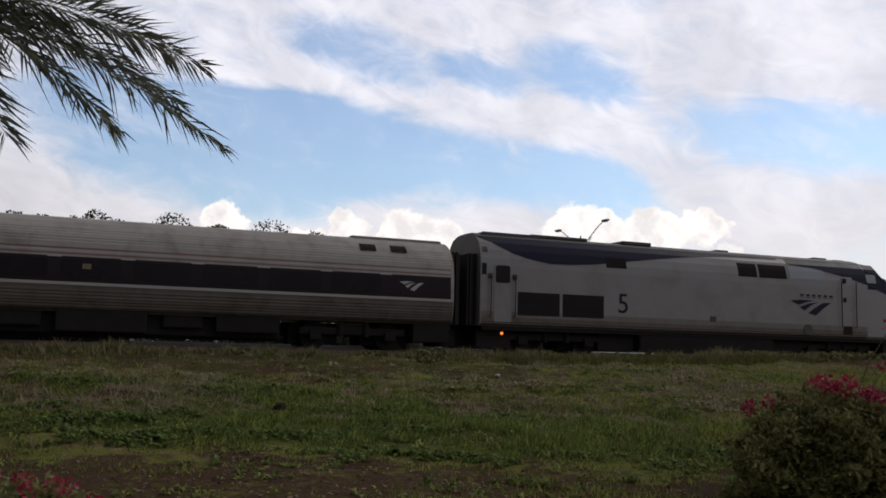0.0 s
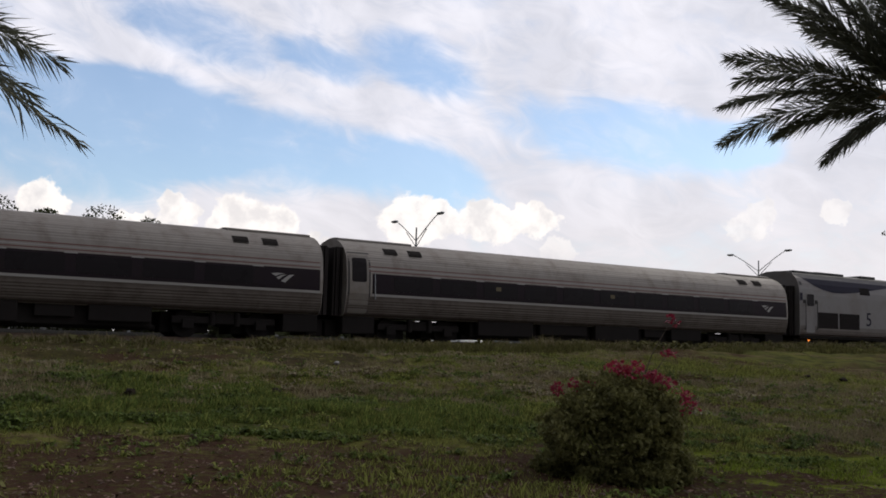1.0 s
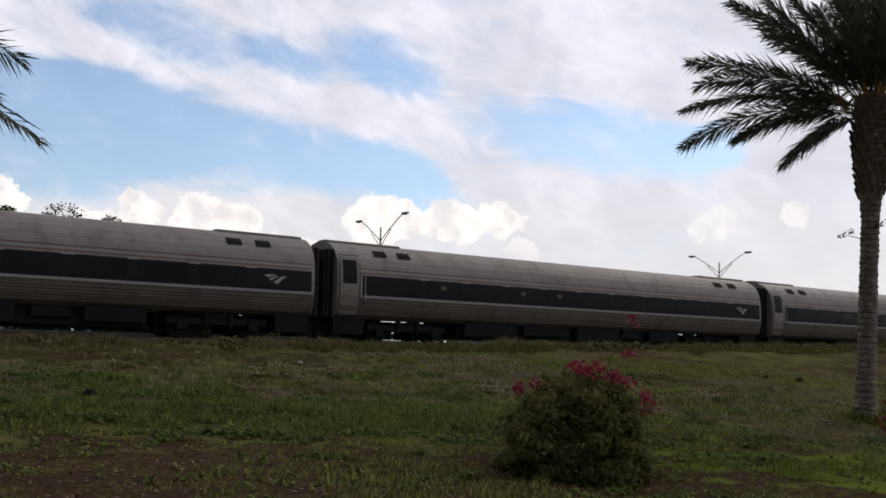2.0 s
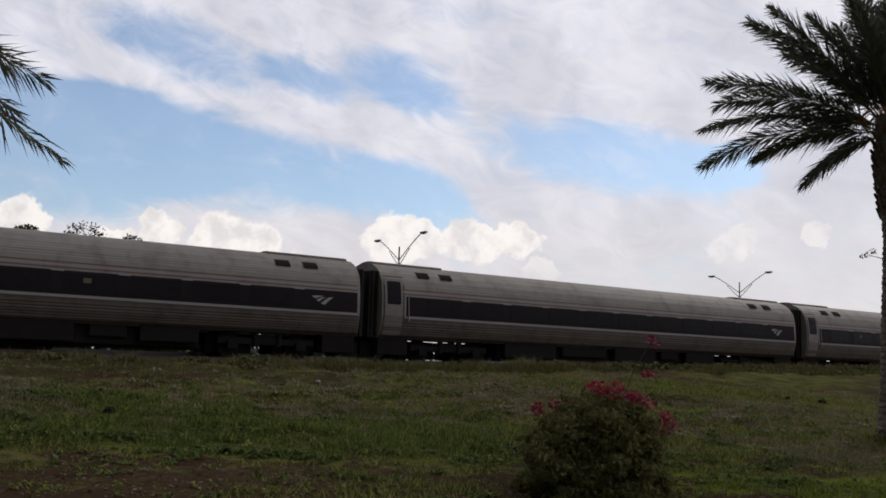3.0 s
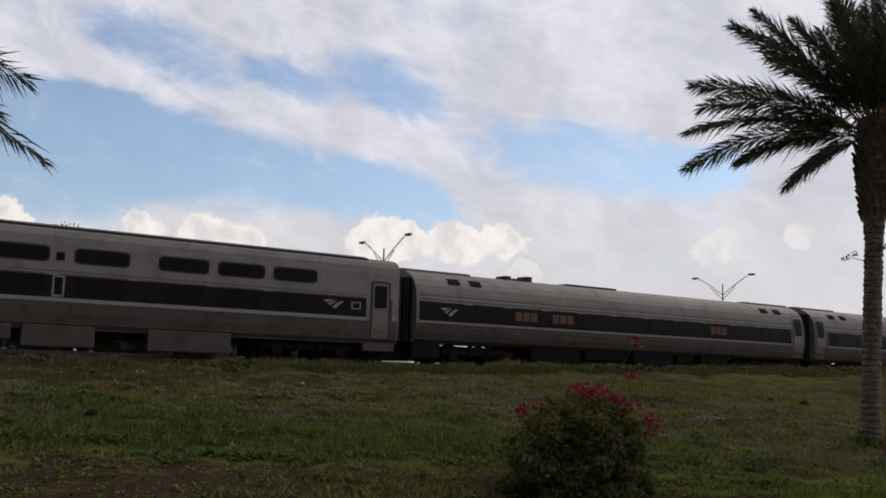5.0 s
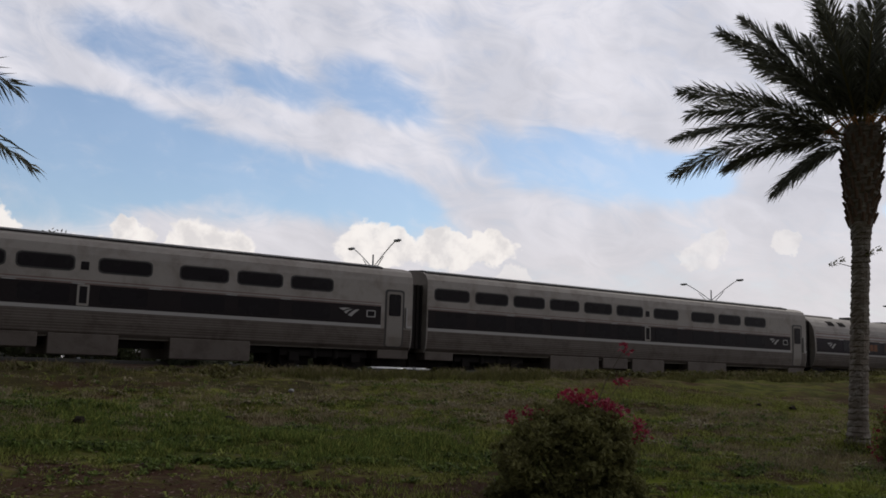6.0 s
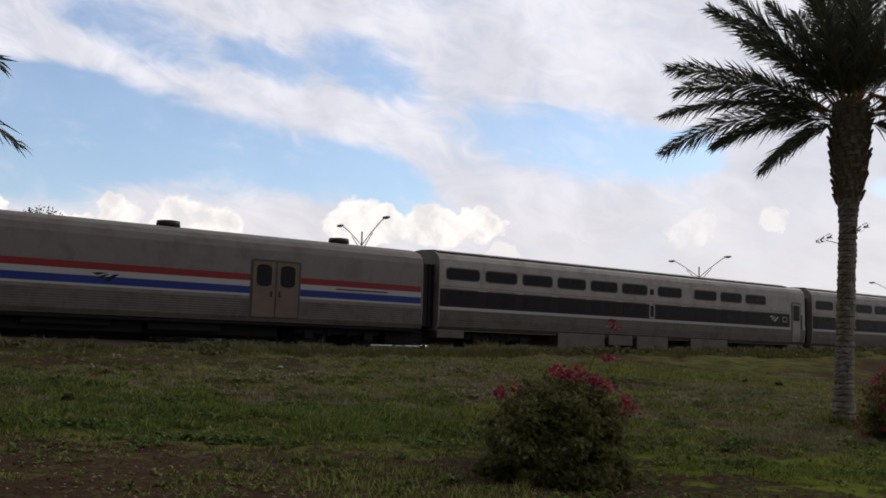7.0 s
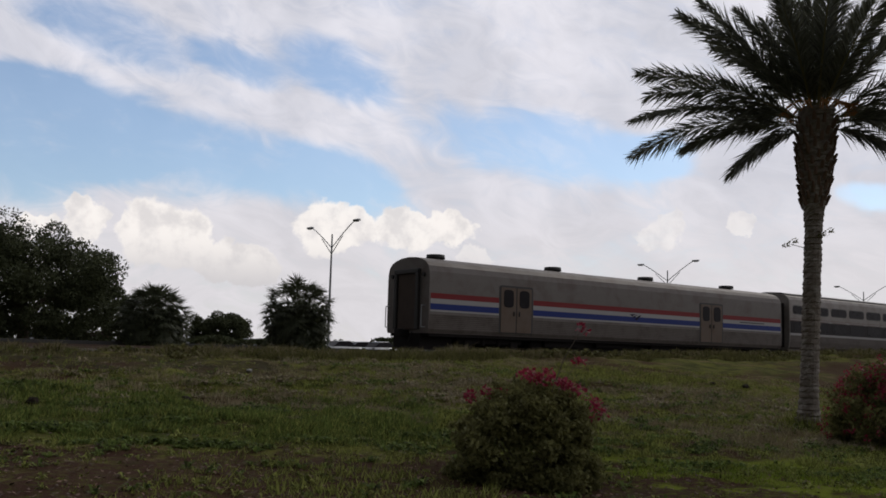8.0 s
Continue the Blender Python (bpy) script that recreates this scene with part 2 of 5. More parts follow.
WOOD = surface("brown_bark", (0.10, 0.075, 0.055), 0.9, 0.0, 0.3, 3.0, 25.0, 0.015)
BLADE = surface("grass_blade", (0.195, 0.212, 0.056), 0.7, 0.0, 0.35, 0.35, 5.0, island=0.75, through_light=0.42, specular=0.1)
BANK_BLADE = surface("rough_bank_grass", (0.118, 0.112, 0.042), 0.75, 0.0, 0.3, 0.4, 5.0, island=0.5, through_light=0.35, specular=0.1)
DEEP_BLADE = surface("deep_green_blade", (0.112, 0.152, 0.038), 0.7, 0.0, 0.35, 0.5, 5.0, island=0.75, through_light=0.4, specular=0.1)
LUSH_BLADE = surface("lush_green_blade", (0.20, 0.265, 0.034), 0.7, 0.0, 0.3, 0.5, 5.0, island=0.4, through_light=0.45, specular=0.1)
DRY_BLADE = surface("dry_grass_blade", (0.25, 0.205, 0.115), 0.7, 0.0, 0.25, 0.5, 5.0, island=0.3, through_light=0.25)


# a bare mulch bed and a lush stretch of lawn: middle x, y and half widths
MULCH, LUSH = (0.3, 9.4, 8.2, 3.9), (9.0, 11.6, 4.6, 3.2)
DEEP, SCORCHED = (0.5, 16.4, 10.0, 3.0), (-4.5, 25.2, 7.5, 3.4)


def make_turf():
    mat = bpy.data.materials.new("patchy_turf")
    mat.use_nodes = True
    n = Nodes(mat.node_tree)
    coord = n.add("ShaderNodeTexCoord").outputs["Object"]
    big, mid, small = n.noise(coord, 0.16, 5.0, 0.6), n.noise(coord, 0.9, 6.0, 0.65), n.noise(coord, 9.0, 5.0, 0.7)
    sep = n.add("ShaderNodeSeparateXYZ")
    n.put(coord, sep.inputs[0])

    def oval(x0, y0, rx, ry, ragged):
        u, v = n.math("DIVIDE", n.math("SUBTRACT", sep.outputs[0], x0), rx), n.math("DIVIDE", n.math("SUBTRACT", sep.outputs[1], y0), ry)
        r = n.math("ADD", n.math("MULTIPLY", u, u), n.math("MULTIPLY", v, v))
        return n.ramp(n.math("ADD", r, n.math("MULTIPLY", n.math("SUBTRACT", mid, 0.5), ragged)), 1.15, 0.75, 0.0, 1.0)

    green = n.mix(n.ramp(mid, 0.36, 0.62), (0.056, 0.066, 0.017), (0.185, 0.195, 0.044))
    green = n.mix(n.ramp(small, 0.45, 0.75, 0.0, 0.6), green, (0.16, 0.13, 0.045))
    slope = n.add("ShaderNodeMapping")
    slope.inputs["Rotation"].default_value, slope.inputs["Scale"].default_value = (0, 0, -0.406), (0.35, 1.5, 1.0)
    n.put(coord, slope.inputs[0])
    straw = n.math("MULTIPLY", n.ramp(n.noise(slope.outputs[0], 0.8, 6.0, 0.65), 0.52, 0.62), n.ramp(small, 0.35, 0.6, 0.3, 0.95))
    green = n.mix(straw, green, (0.21, 0.16, 0.085))
    green = n.mix(n.math("MULTIPLY", oval(*LUSH, 1.4), 0.7), green, (0.23, 0.30, 0.025))
    green = n.mix(n.math("MULTIPLY", oval(*DEEP, 2.6), n.ramp(small, 0.3, 0.6, 0.9, 0.45)), green, (0.050, 0.080, 0.016))
    # shade between hummocks, painted into the turf colour in streaks along the slope
    hollow_shade = n.math("MULTIPLY", n.ramp(n.noise(slope.outputs[0], 1.7, 6.0, 0.7), 0.46, 0.34), 0.62)
    green = n.mix(hollow_shade, green, (0.030, 0.030, 0.012))
    green = n.mix(n.math("MULTIPLY", oval(*SCORCHED, 3.5), n.ramp(small, 0.3, 0.6, 0.95, 0.5)), green, (0.050, 0.034, 0.024))
    bare = n.mix(small, (0.040, 0.021, 0.014), (0.115, 0.064, 0.044))
    patch = n.math("MULTIPLY", n.ramp(n.math("ADD", big, n.math("MULTIPLY", mid, 0.45)), 0.72, 0.84), n.ramp(small, 0.3, 0.6, 0.6, 1.0))
    patch = n.math("MAXIMUM", patch, n.math("MULTIPLY", oval(*MULCH, 4.5), n.ramp(small, 0.32, 0.56, 0.25, 1.0)))
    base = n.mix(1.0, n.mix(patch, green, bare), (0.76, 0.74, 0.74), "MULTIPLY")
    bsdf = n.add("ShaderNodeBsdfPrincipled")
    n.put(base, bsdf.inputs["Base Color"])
    bsdf.inputs["Roughness"].default_value = 0.9
    bsdf.inputs["Specular IOR Level"].default_value = 0.02
    node = n.add("ShaderNodeBump")
    node.inputs["Strength"].default_value, node.inputs["Distance"].default_value = 0.8, 0.05
    n.put(n.noise(coord, 22.0, 4.0, 0.7), node.inputs["Height"])
    n.put(node.outputs[0], bsdf.inputs["Normal"])
    final = n.add("ShaderNodeOutputMaterial")
    n.put(bsdf.outputs[0], final.inputs[0])
    return mat


TURF = make_turf()
BALLAST = surface("ballast_stone", (0.085, 0.074, 0.066), 0.9, 0.0, 0.35, 4.0, 18.0, 0.05)
ASPHALT = surface("asphalt", (0.055, 0.055, 0.056), 0.85, 0.0, 0.2, 0.5, 12.0, 0.01)


# ---- mesh helpers ----
def mesh_object(name, bm, material, parent=None, smooth=False):
    data = bpy.data.meshes.new(name)
    bmesh.ops.recalc_face_normals(bm, faces=bm.faces)
    bm.to_mesh(data)
    bm.free()
    for m in material if isinstance(material, (list, tuple)) else [material]:
        data.materials.append(m)
    if smooth:
        data.polygons.foreach_set("use_smooth", [True] * len(data.polygons))
    ob = new(name, data)
    if parent:
        ob.parent = parent
    return ob


def part(name, bm, material, parent, label="", smooth=False):
    ob = mesh_object(name, bm, material, parent, smooth)
    return tagged(ob, label) if label else ob


def thing(name, m, label, category, group="", kind=""):
    ob = new(name)
    ob.matrix_basis = m
    return tagged(ob, label, category, group, kind)


def box(bm, x0, x1, y0, y1, z0, z1, bevel=0.0):
    made = bmesh.ops.create_cube(bm, size=1.0)["verts"]
    for v in made:
        v.co = Vector(((x0 + x1) / 2 + v.co.x * (x1 - x0), (y0 + y1) / 2 + v.co.y * (y1 - y0), (z0 + z1) / 2 + v.co.z * (z1 - z0)))
    if bevel:
        edges = list({e for v in made for e in v.link_edges})
        bmesh.ops.bevel(bm, geom=edges, offset=bevel, segments=2, affect="EDGES", profile=0.6)
    return bm


def tube(bm, a, b, ra, rb=None, sides=8, cap=True):
    a, b = Vector(a), Vector(b)
    turn = (b - a).to_track_quat("Z", "Y").to_matrix()
    rings = []
    for p, r in ((a, ra), (b, ra if rb is None else rb)):
        rings.append([bm.verts.new(p + turn @ Vector((r * math.cos(2 * math.pi * k / sides), r * math.sin(2 * math.pi * k / sides), 0))) for k in range(sides)])
    for k in range(sides):
        bm.faces.new((rings[0][k], rings[0][(k + 1) % sides], rings[1][(k + 1) % sides], rings[1][k]))
    if cap:
        bm.faces.new(rings[0][::-1])
        bm.faces.new(rings[1])
    return bm


def loft(bm, stations, cap=True):
    """Skin over closed loops; each station is (x, [(y, z), ...])."""
    rings = [[bm.verts.new((x, y, z)) for y, z in loop] for x, loop in stations]
    for a, b in zip(rings, rings[1:]):
        for k in range(len(a)):
            j = (k + 1) % len(a)
            bm.faces.new((a[k], a[j], b[j], b[k]))
    if cap:
        bm.faces.new(rings[0])
        bm.faces.new(rings[-1][::-1])
    return bm


def soup(name, corners, material, parent=None, per=4, label="", kind=""):
    """Many loose flat leaves of `per` corners each, from an array of places."""
    corners = np.asarray(corners, float).reshape(-1, 3)
    data = bpy.data.meshes.new(name)
    count = len(corners) // per
    data.from_pydata(corners.tolist(), [], np.arange(count * per).reshape(-1, per).tolist())
    data.materials.append(material)
    ob = new(name, data)
    if parent:
        ob.parent = parent
    return tagged(ob, label, "", "", kind)


# ---- the lie of the land ----
TRACK_ANGLE, TRACK_FAR = radians(23.27), 32.97
ALONG = Vector((math.cos(TRACK_ANGLE), math.sin(TRACK_ANGLE), 0))
ACROSS = Vector((-math.sin(TRACK_ANGLE), math.cos(TRACK_ANGLE), 0))
RAIL_TOP = 1.556
ON_TRACK = Matrix.Translation(ACROSS * TRACK_FAR + Vector((0, 0, RAIL_TOP))) @ Matrix.Rotation(TRACK_ANGLE, 4, "Z")


def smooth_step(a, b, v):
    v = min(1.0, max(0.0, (v - a) / (b - a)))
    return v * v * (3 - 2 * v)


def land(x, y):
    s, p = x * ALONG.x + y * ALONG.y, x * ACROSS.x + y * ACROSS.y
    t = max(-40.0, min(s, 70.0))
    crest = 1.42 + 0.002 * t + 0.00022 * t * abs(t) - 0.14 + 0.16 * smooth_step(8.0, 34.0, s) + 0.16 * smooth_step(32.0, 56.0, s)
    rough = 0.13 * noise.noise((x * 0.35, y * 0.35, 0)) + 0.12 * noise.noise((x * 1.1, y * 1.1, 4)) + 0.055 * noise.noise((x * 2.1, y * 2.1, 8))
    if p < 28.0:
        z = crest * smooth_step(6.0, 29.5, p) / smooth_step(6.0, 29.5, 27.0) if p < 27.0 else crest
        return z + rough * (0.35 + 0.65 * smooth_step(10, 20, p))
    bed = 1.08
    if p < 40.0:
        return crest + (bed - crest) * smooth_step(28.0, 29.6, p) + rough * (1 - smooth_step(28.0, 29.6, p))
    return bed


def at_direction(az, far):
    """A place on the ground, `far` metres from the standing place at az degrees to the right of the first view."""
    x, y = far * math.sin(radians(az)), far * math.cos(radians(az))
    return Vector((x, y, land(x, y)))


def build_ground():
    steps_p = [-400, -120, -40, -12, -4] + list(np.arange(0, 30.01, 0.25)) + [31, 33, 36, 40, 46, 60, 90, 140, 260, 500, 1200, 3500]
    steps_s = [-3500, -900, -300, -120, -70, -50] + list(np.arange(-36, 70.01, 0.4)) + [85, 110, 140, 200, 400, 1000, 3500]
    verts = []
    for p in steps_p:
        for s in steps_s:
            q = ALONG * float(s) + ACROSS * float(p)
            verts.append((q.x, q.y, land(q.x, q.y)))
    w = len(steps_s)
    faces = [(i * w + j, i * w + j + 1, (i + 1) * w + j + 1, (i + 1) * w + j) for i in range(len(steps_p) - 1) for j in range(w - 1)]
    data = bpy.data.meshes.new("ground")
    data.from_pydata(verts, [], faces)
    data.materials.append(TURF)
    data.polygons.foreach_set("use_smooth", [True] * len(faces))
    tagged(new("ground", data), "patchy green lawn rising to a low grassy bank", "ground", "", "structure")


build_ground()

# ---- the train ----
def outline(half):
    """A closed loop from half an outline, given from the bottom up as (half width, height)."""
    return [(-y, z) for y, z in half] + [(y, z) for y, z in reversed(half) if y > 0.001]


def fluted(half, ranges, pitch=0.075, deep=0.016):
    """The half outline with small level ribs within the height ranges."""
    made = []
    for (y0, z0), (y1, z1) in zip(half, half[1:]):
        made.append((y0, z0))
        inside = any(a <= (z0 + z1) / 2 <= b for a, b in ranges)
        run = math.hypot(y1 - y0, z1 - z0)
        if inside and run > pitch:
            count = int(run / pitch)
            ny, nz = (z1 - z0) / run, -(y1 - y0) / run
            for k in range(1, 2 * count):
                f = k / (2 * count)
                push = deep if k % 2 else 0.0
                made.append((y0 + (y1 - y0) * f + ny * push, z0 + (z1 - z0) * f + nz * push))
    made.append(half[-1])
    return made


def half_width(half, z):
    for (y0, z0), (y1, z1) in zip(half, half[1:]):
        if z0 <= z <= z1 and z1 > z0:
            return y0 + (y1 - y0) * (z - z0) / (z1 - z0)
    return half[-1][0]


def patch(bm, half, us, low, high, proud=0.004, steps=6, side=-1):
    """A thin skin on a car's side between two heights, which may change along it."""
    rows = []
    for u in us:
        lo, hi = low(u) if callable(low) else low, high(u) if callable(high) else high
        rows.append([(u, side * (half_width(half, lo + (hi - lo) * k / steps) + proud), lo + (hi - lo) * k / steps) for k in range(steps + 1)])
    grid = [[bm.verts.new(c) for c in row] for row in rows]
    for a, b in zip(grid, grid[1:]):
        for k in range(steps):
            bm.faces.new((a[k], b[k], b[k + 1], a[k + 1]))
    return bm


def plate(bm, half, u0, u1, z0, z1, proud=0.03, round_by=0.0, side=-1):
    """A window or panel, with thickness and rounded corners, that follows a car's side."""
    heights = [z0 + (z1 - z0) * k / 6 for k in range(7)]
    if round_by:
        for part_ in (0.0, 0.3, 0.65, 1.0):
            heights += [z0 + round_by * part_, z1 - round_by * part_]
    rows = []
    for z in sorted({round(h, 4) for h in heights}):
        edge = min(z - z0, z1 - z)
        inset = round_by - math.sqrt(max(0.0, round_by ** 2 - (round_by - edge) ** 2)) if edge < round_by else 0.0
        y = half_width(half, z)
        rows.append([bm.verts.new((u, side * (y + d), z)) for u, d in ((u0 + inset, -0.03), (u0 + inset, proud), (u1 - inset, proud), (u1 - inset, -0.03))])
    for a, b in zip(rows, rows[1:]):
        for k in range(3):
            bm.faces.new((a[k], a[k + 1], b[k + 1], b[k]))
    bm.faces.new(rows[0])
    bm.faces.new(rows[-1])
    return bm


def bogie(car, at, wheel=0.46, base=2.6):
    """A two-axle truck under a car, its middle at `at` along it."""
    bm = bmesh.new()
    for side in (-1, 1):
        box(bm, at - base / 2 - 0.55, at + base / 2 + 0.55, side * 1.02 - 0.09, side * 1.02 + 0.09, 0.48, 0.72, 0.03)
        for k in (-1, 1):
            box(bm, at + k * base / 2 - 0.2, at + k * base / 2 + 0.2, side * 1.08 - 0.12, side * 1.08 + 0.12, 0.30, 0.62, 0.03)
            tube(bm, (at + k * 0.45, side * 1.1, 0.42), (at + k * 0.45, side * 1.1, 0.9), 0.11, sides=10)
    box(bm, at - 0.35, at + 0.35, -1.1, 1.1, 0.5, 0.85, 0.04)
    frame_part = part("bogie", bm, DARK, car)
    bm = bmesh.new()
    for k in (-1, 1):
        box(bm, at + k * 1.25 - 0.85, at + k * 1.25 + 0.85, -0.6, 0.6, 0.16, 0.86, 0.04)
    part("brake_gear", bm, DARK, frame_part)
    for k in (-1, 1):
        for side in (-1, 1):
            bm = bmesh.new()
            x = at + k * base / 2
            tube(bm, (x, side * 0.72, wheel), (x, side * 0.86, wheel), wheel, sides=24)
            tube(bm, (x, side * 0.69, wheel), (x, side * 0.72, wheel), wheel + 0.03, sides=24)
            tube(bm, (x, side * 0.86, wheel), (x, side * 0.93, wheel), 0.13, sides=12)
            part("wheel", bm, DARK, frame_part)


def pipes(car, reach):
    """An added box that keeps the space below the car dark, with tanks and pipe runs hung low along the middle."""
    bm = bmesh.new()
    box(bm, -reach, reach, -1.0, 1.0, 0.30, 0.98, 0.05)
    for side in (-1, 1):
        tube(bm, (-reach - 0.2, side * 0.62, 0.30), (reach + 0.2, side * 0.62, 0.30), 0.09, sides=8)
        tube(bm, (-reach * 0.4, side * 0.3, 0.24), (reach * 0.3, side * 0.3, 0.24), 0.2, sides=10)
    part("air_tank", bm, DARK, car)


def ends_and_coupler(car, half, u0, u1, front=True, rear=True, colour=None):
    """Diaphragms with pleats between the cars, and the couplers below."""
    for on, u, way in ((rear, u0, -1), (front, u1, 1)):
        if not on:
            continue
        bm = bmesh.new()
        for k in range(4):
            d0, d1, grow = 0.02 + k * 0.095, 0.085 + k * 0.095, 0.0 if k % 2 else 0.05
            a, b = sorted((u + way * d0, u + way * d1))
            box(bm, a, b, -1.18 - grow, 1.18 + grow, 0.95, 3.45 + grow, 0.0)
        part("diaphragm", bm, RUBBER, car)
        bm = bmesh.new()
        a, b = sorted((u - way * 0.3, u + way * 0.42))
        box(bm, a, b, -0.13, 0.13, 0.72, 0.98, 0.03)
        part("coupler", bm, DARK, car)


def chevrons(car, half, u0, u1, z0, z1, material):
    """Three slanting bands that narrow downwards: the plain shape of the mark."""
    bm = bmesh.new()
    w, h = u1 - u0, z1 - z0
    leaves = (((0, 0.90), (0.26, 0.98), (0.58, 0.95), (0.37, 0.83), (0.19, 0.64)),
              ((0.66, 0.86), (0.44, 0.76), (0.22, 0.51), (0.33, 0.29), (0.49, 0.64)),
              ((0.98, 0.88), (0.77, 0.83), (0.58, 0.49), (0.42, 0.15), (0.60, 0.0), (0.77, 0.44)))
    for leaf in leaves:
        bm.faces.new([bm.verts.new((u0 + w * a, -(half_width(half, z0 + h * b) + 0.016), z0 + h * b)) for a, b in leaf])
    return part("emblem", bm, material, car)


AMF = [(1.22, 0.93), (1.40, 1.05), (1.50, 1.30), (1.56, 1.60), (1.585, 1.86), (1.585, 1.93), (1.575, 2.30), (1.555, 2.58), (1.50, 2.95), (1.40, 3.22), (1.22, 3.47), (0.97, 3.66), (0.62, 3.81), (0.25, 3.88), (0.0, 3.89)]


def amfleet(name, label, door_front, mark_front, lit=(), roof_gear=False, glints=()):
    car = new(name)
    half = fluted(AMF, [(0.98, 1.62), (2.95, 3.75)], 0.085, 0.011)
    body = part("body", loft(bmesh.new(), [(u, outline(half)) for u in (-12.52, -6, 0, 6, 12.52)]), STEEL, car, "ribbed stainless steel body shell")
    part("lower_panel", patch(bmesh.new(), half, [-12.5, 0, 12.5], 0.95, 1.70, 0.004, 70), GRIMY, body, "grimy ribbed panels below the stripe")
    part("window_band", patch(bmesh.new(), AMF, [-11.45 if not door_front else -12.4, 0, 12.4 if not door_front else 11.45], 1.805, 2.56, 0.006), COACH_BAND, body, "dark band along the windows")
    part("stripe", patch(bmesh.new(), AMF, [-11.45 if not door_front else -12.4, 0, 12.4 if not door_front else 11.45], 1.715, 1.795, 0.026, 2), STRIPE_WHITE, body, "thin white stripe")
    for k, mat in ((0, PIN_RED), (1, STRIPE_WHITE), (2, PIN_RED)):
        z = 2.63 + 0.085 * k
        part("pinstripe", patch(bmesh.new(), AMF, [-12.4, 0, 12.4], z, z + 0.038, 0.012, 1), mat, body)
    flip = -1 if door_front else 1
    for k in range(10):
        c = flip * (-9.65 + 2.07 * k)
        win = part("window", plate(bmesh.new(), AMF, c - 0.86, c + 0.86, 1.92, 2.48, 0.014, 0.06), GLASS_DARK, body, "dark tinted window")
        if k in lit:
            for j in range(3):
                part("lit_pane", plate(bmesh.new(), AMF, c - 0.62 + 0.42 * j, c - 0.28 + 0.42 * j, 2.02, 2.40, 0.02, 0.0), LAMP_WARM, win, "orange lit compartment behind the glass")
        if k in glints:
            part("lit_pane", plate(bmesh.new(), AMF, c - 0.25, c + 0.0, 2.2, 2.36, 0.02), GLINT_PALE, win, "pale glint of the coach interior, made to glow")
        h = flip * (-9.65 + 2.07 * k + 1.035)
        part("window_hood", plate(bmesh.new(), AMF, h - 0.2, h + 0.2, 2.535, 2.575, 0.03), STRIPE_WHITE, body)
    # vestibule door with its frame and window
    d = 12.0 * flip * -1
    door = part("door", plate(bmesh.new(), AMF, d - 0.40, d + 0.40, 1.05, 3.28, 0.02, 0.08), STEEL_LOW, car, "plain stainless steel vestibule door")
    part("door_frame", plate(bmesh.new(), AMF, d - 0.47, d + 0.47, 1.02, 3.36, 0.010, 0.1), TRIM, door)
    part("door_window", plate(bmesh.new(), AMF, d - 0.30, d + 0.30, 2.22, 3.12, 0.034, 0.07), GLASS_DARK, door)
    bm = bmesh.new()
    tube(bm, (d + flip * 0.66, -1.64, 1.6), (d + flip * 0.66, -1.56, 2.6), 0.02)
    part("grab_rail", bm, GALVANISED, door)
    m = 10.95 * flip
    chevrons(car, AMF, m - 0.45, m + 0.45, 2.02, 2.36, STRIPE_WHITE)
    # roof: raised ends and intake louvres
    for way in (-1, 1):
        bm = bmesh.new()
        a, b = sorted((way * 9.2, way * 12.4))
        loft(bm, [(a, outline([(0.0, 3.84), (0.55, 3.83), (0.55, 3.90), (0.3, 3.95), (0.0, 3.965)])), (b, outline([(0.0, 3.84), (0.55, 3.83), (0.55, 3.90), (0.3, 3.95), (0.0, 3.965)]))])
        part("roof_hatch", bm, STEEL_LOW, body)
        for x in (9.45, 10.55):
            part("roof_louvre", plate(bmesh.new(), AMF, way * x - 0.28, way * x + 0.28, 3.34, 3.58, 0.045), DARK, body)
    if roof_gear:
        for u, r, h in ((-7.0, 0.16, 0.14), (-6.4, 0.3, 0.06), (-5.8, 0.16, 0.2), (-2.0, 1.6, 0.05)):
            bm = bmesh.new()
            box(bm, u - r, u + r, -0.35, 0.35, 3.86, 3.9 + h, 0.02)
            part("roof_vent", bm, TRIM, body)
    part("sill_strip", patch(bmesh.new(), AMF, [-12.5, 0, 12.5], 0.945, 1.03, 0.012, 2), RUSTY, body, "rust-brown strip along the sill")
    for way in (-1, 1):
        bm = bmesh.new()
        a, b = sorted((way * 11.15, way * 12.5))
        box(bm, a, b, -1.28, 1.28, 0.30, 0.94, 0.04)
        box(bm, *sorted((way * 12.3, way * 12.95)), -0.75, 0.75, 0.18, 0.80, 0.05)
        part("step_box", bm, DARK, car, "dark boarding step well under the vestibule")
    for u in (-9.07, 9.07):
        bogie(car, u)
    for u0, u1, z0, w in ((-6.4, -3.6, 0.38, 1.3), (-3.2, -0.6, 0.50, 1.25), (-0.2, 2.4, 0.35, 1.35), (2.9, 4.1, 0.55, 1.2), (4.5, 6.5, 0.45, 1.3)):
        bm = bmesh.new()
        box(bm, u0, u1, -w, w, z0, 1.0, 0.04)
        part("equipment_box", bm, DARK, car)
    pipes(car, 6.6)
    ends_and_coupler(car, AMF, -12.52, 12.52)
    return tagged(car, label, "passenger coach", "train")


VIEW = [(1.38, 0.80), (1.50, 0.95), (1.555, 1.30), (1.57, 1.64), (1.57, 1.77), (1.57, 2.50), (1.57, 2.65), (1.565, 3.45), (1.53, 3.72), (1.42, 3.90), (1.20, 4.02), (0.80, 4.10), (0.40, 4.14), (0.0, 4.15)]


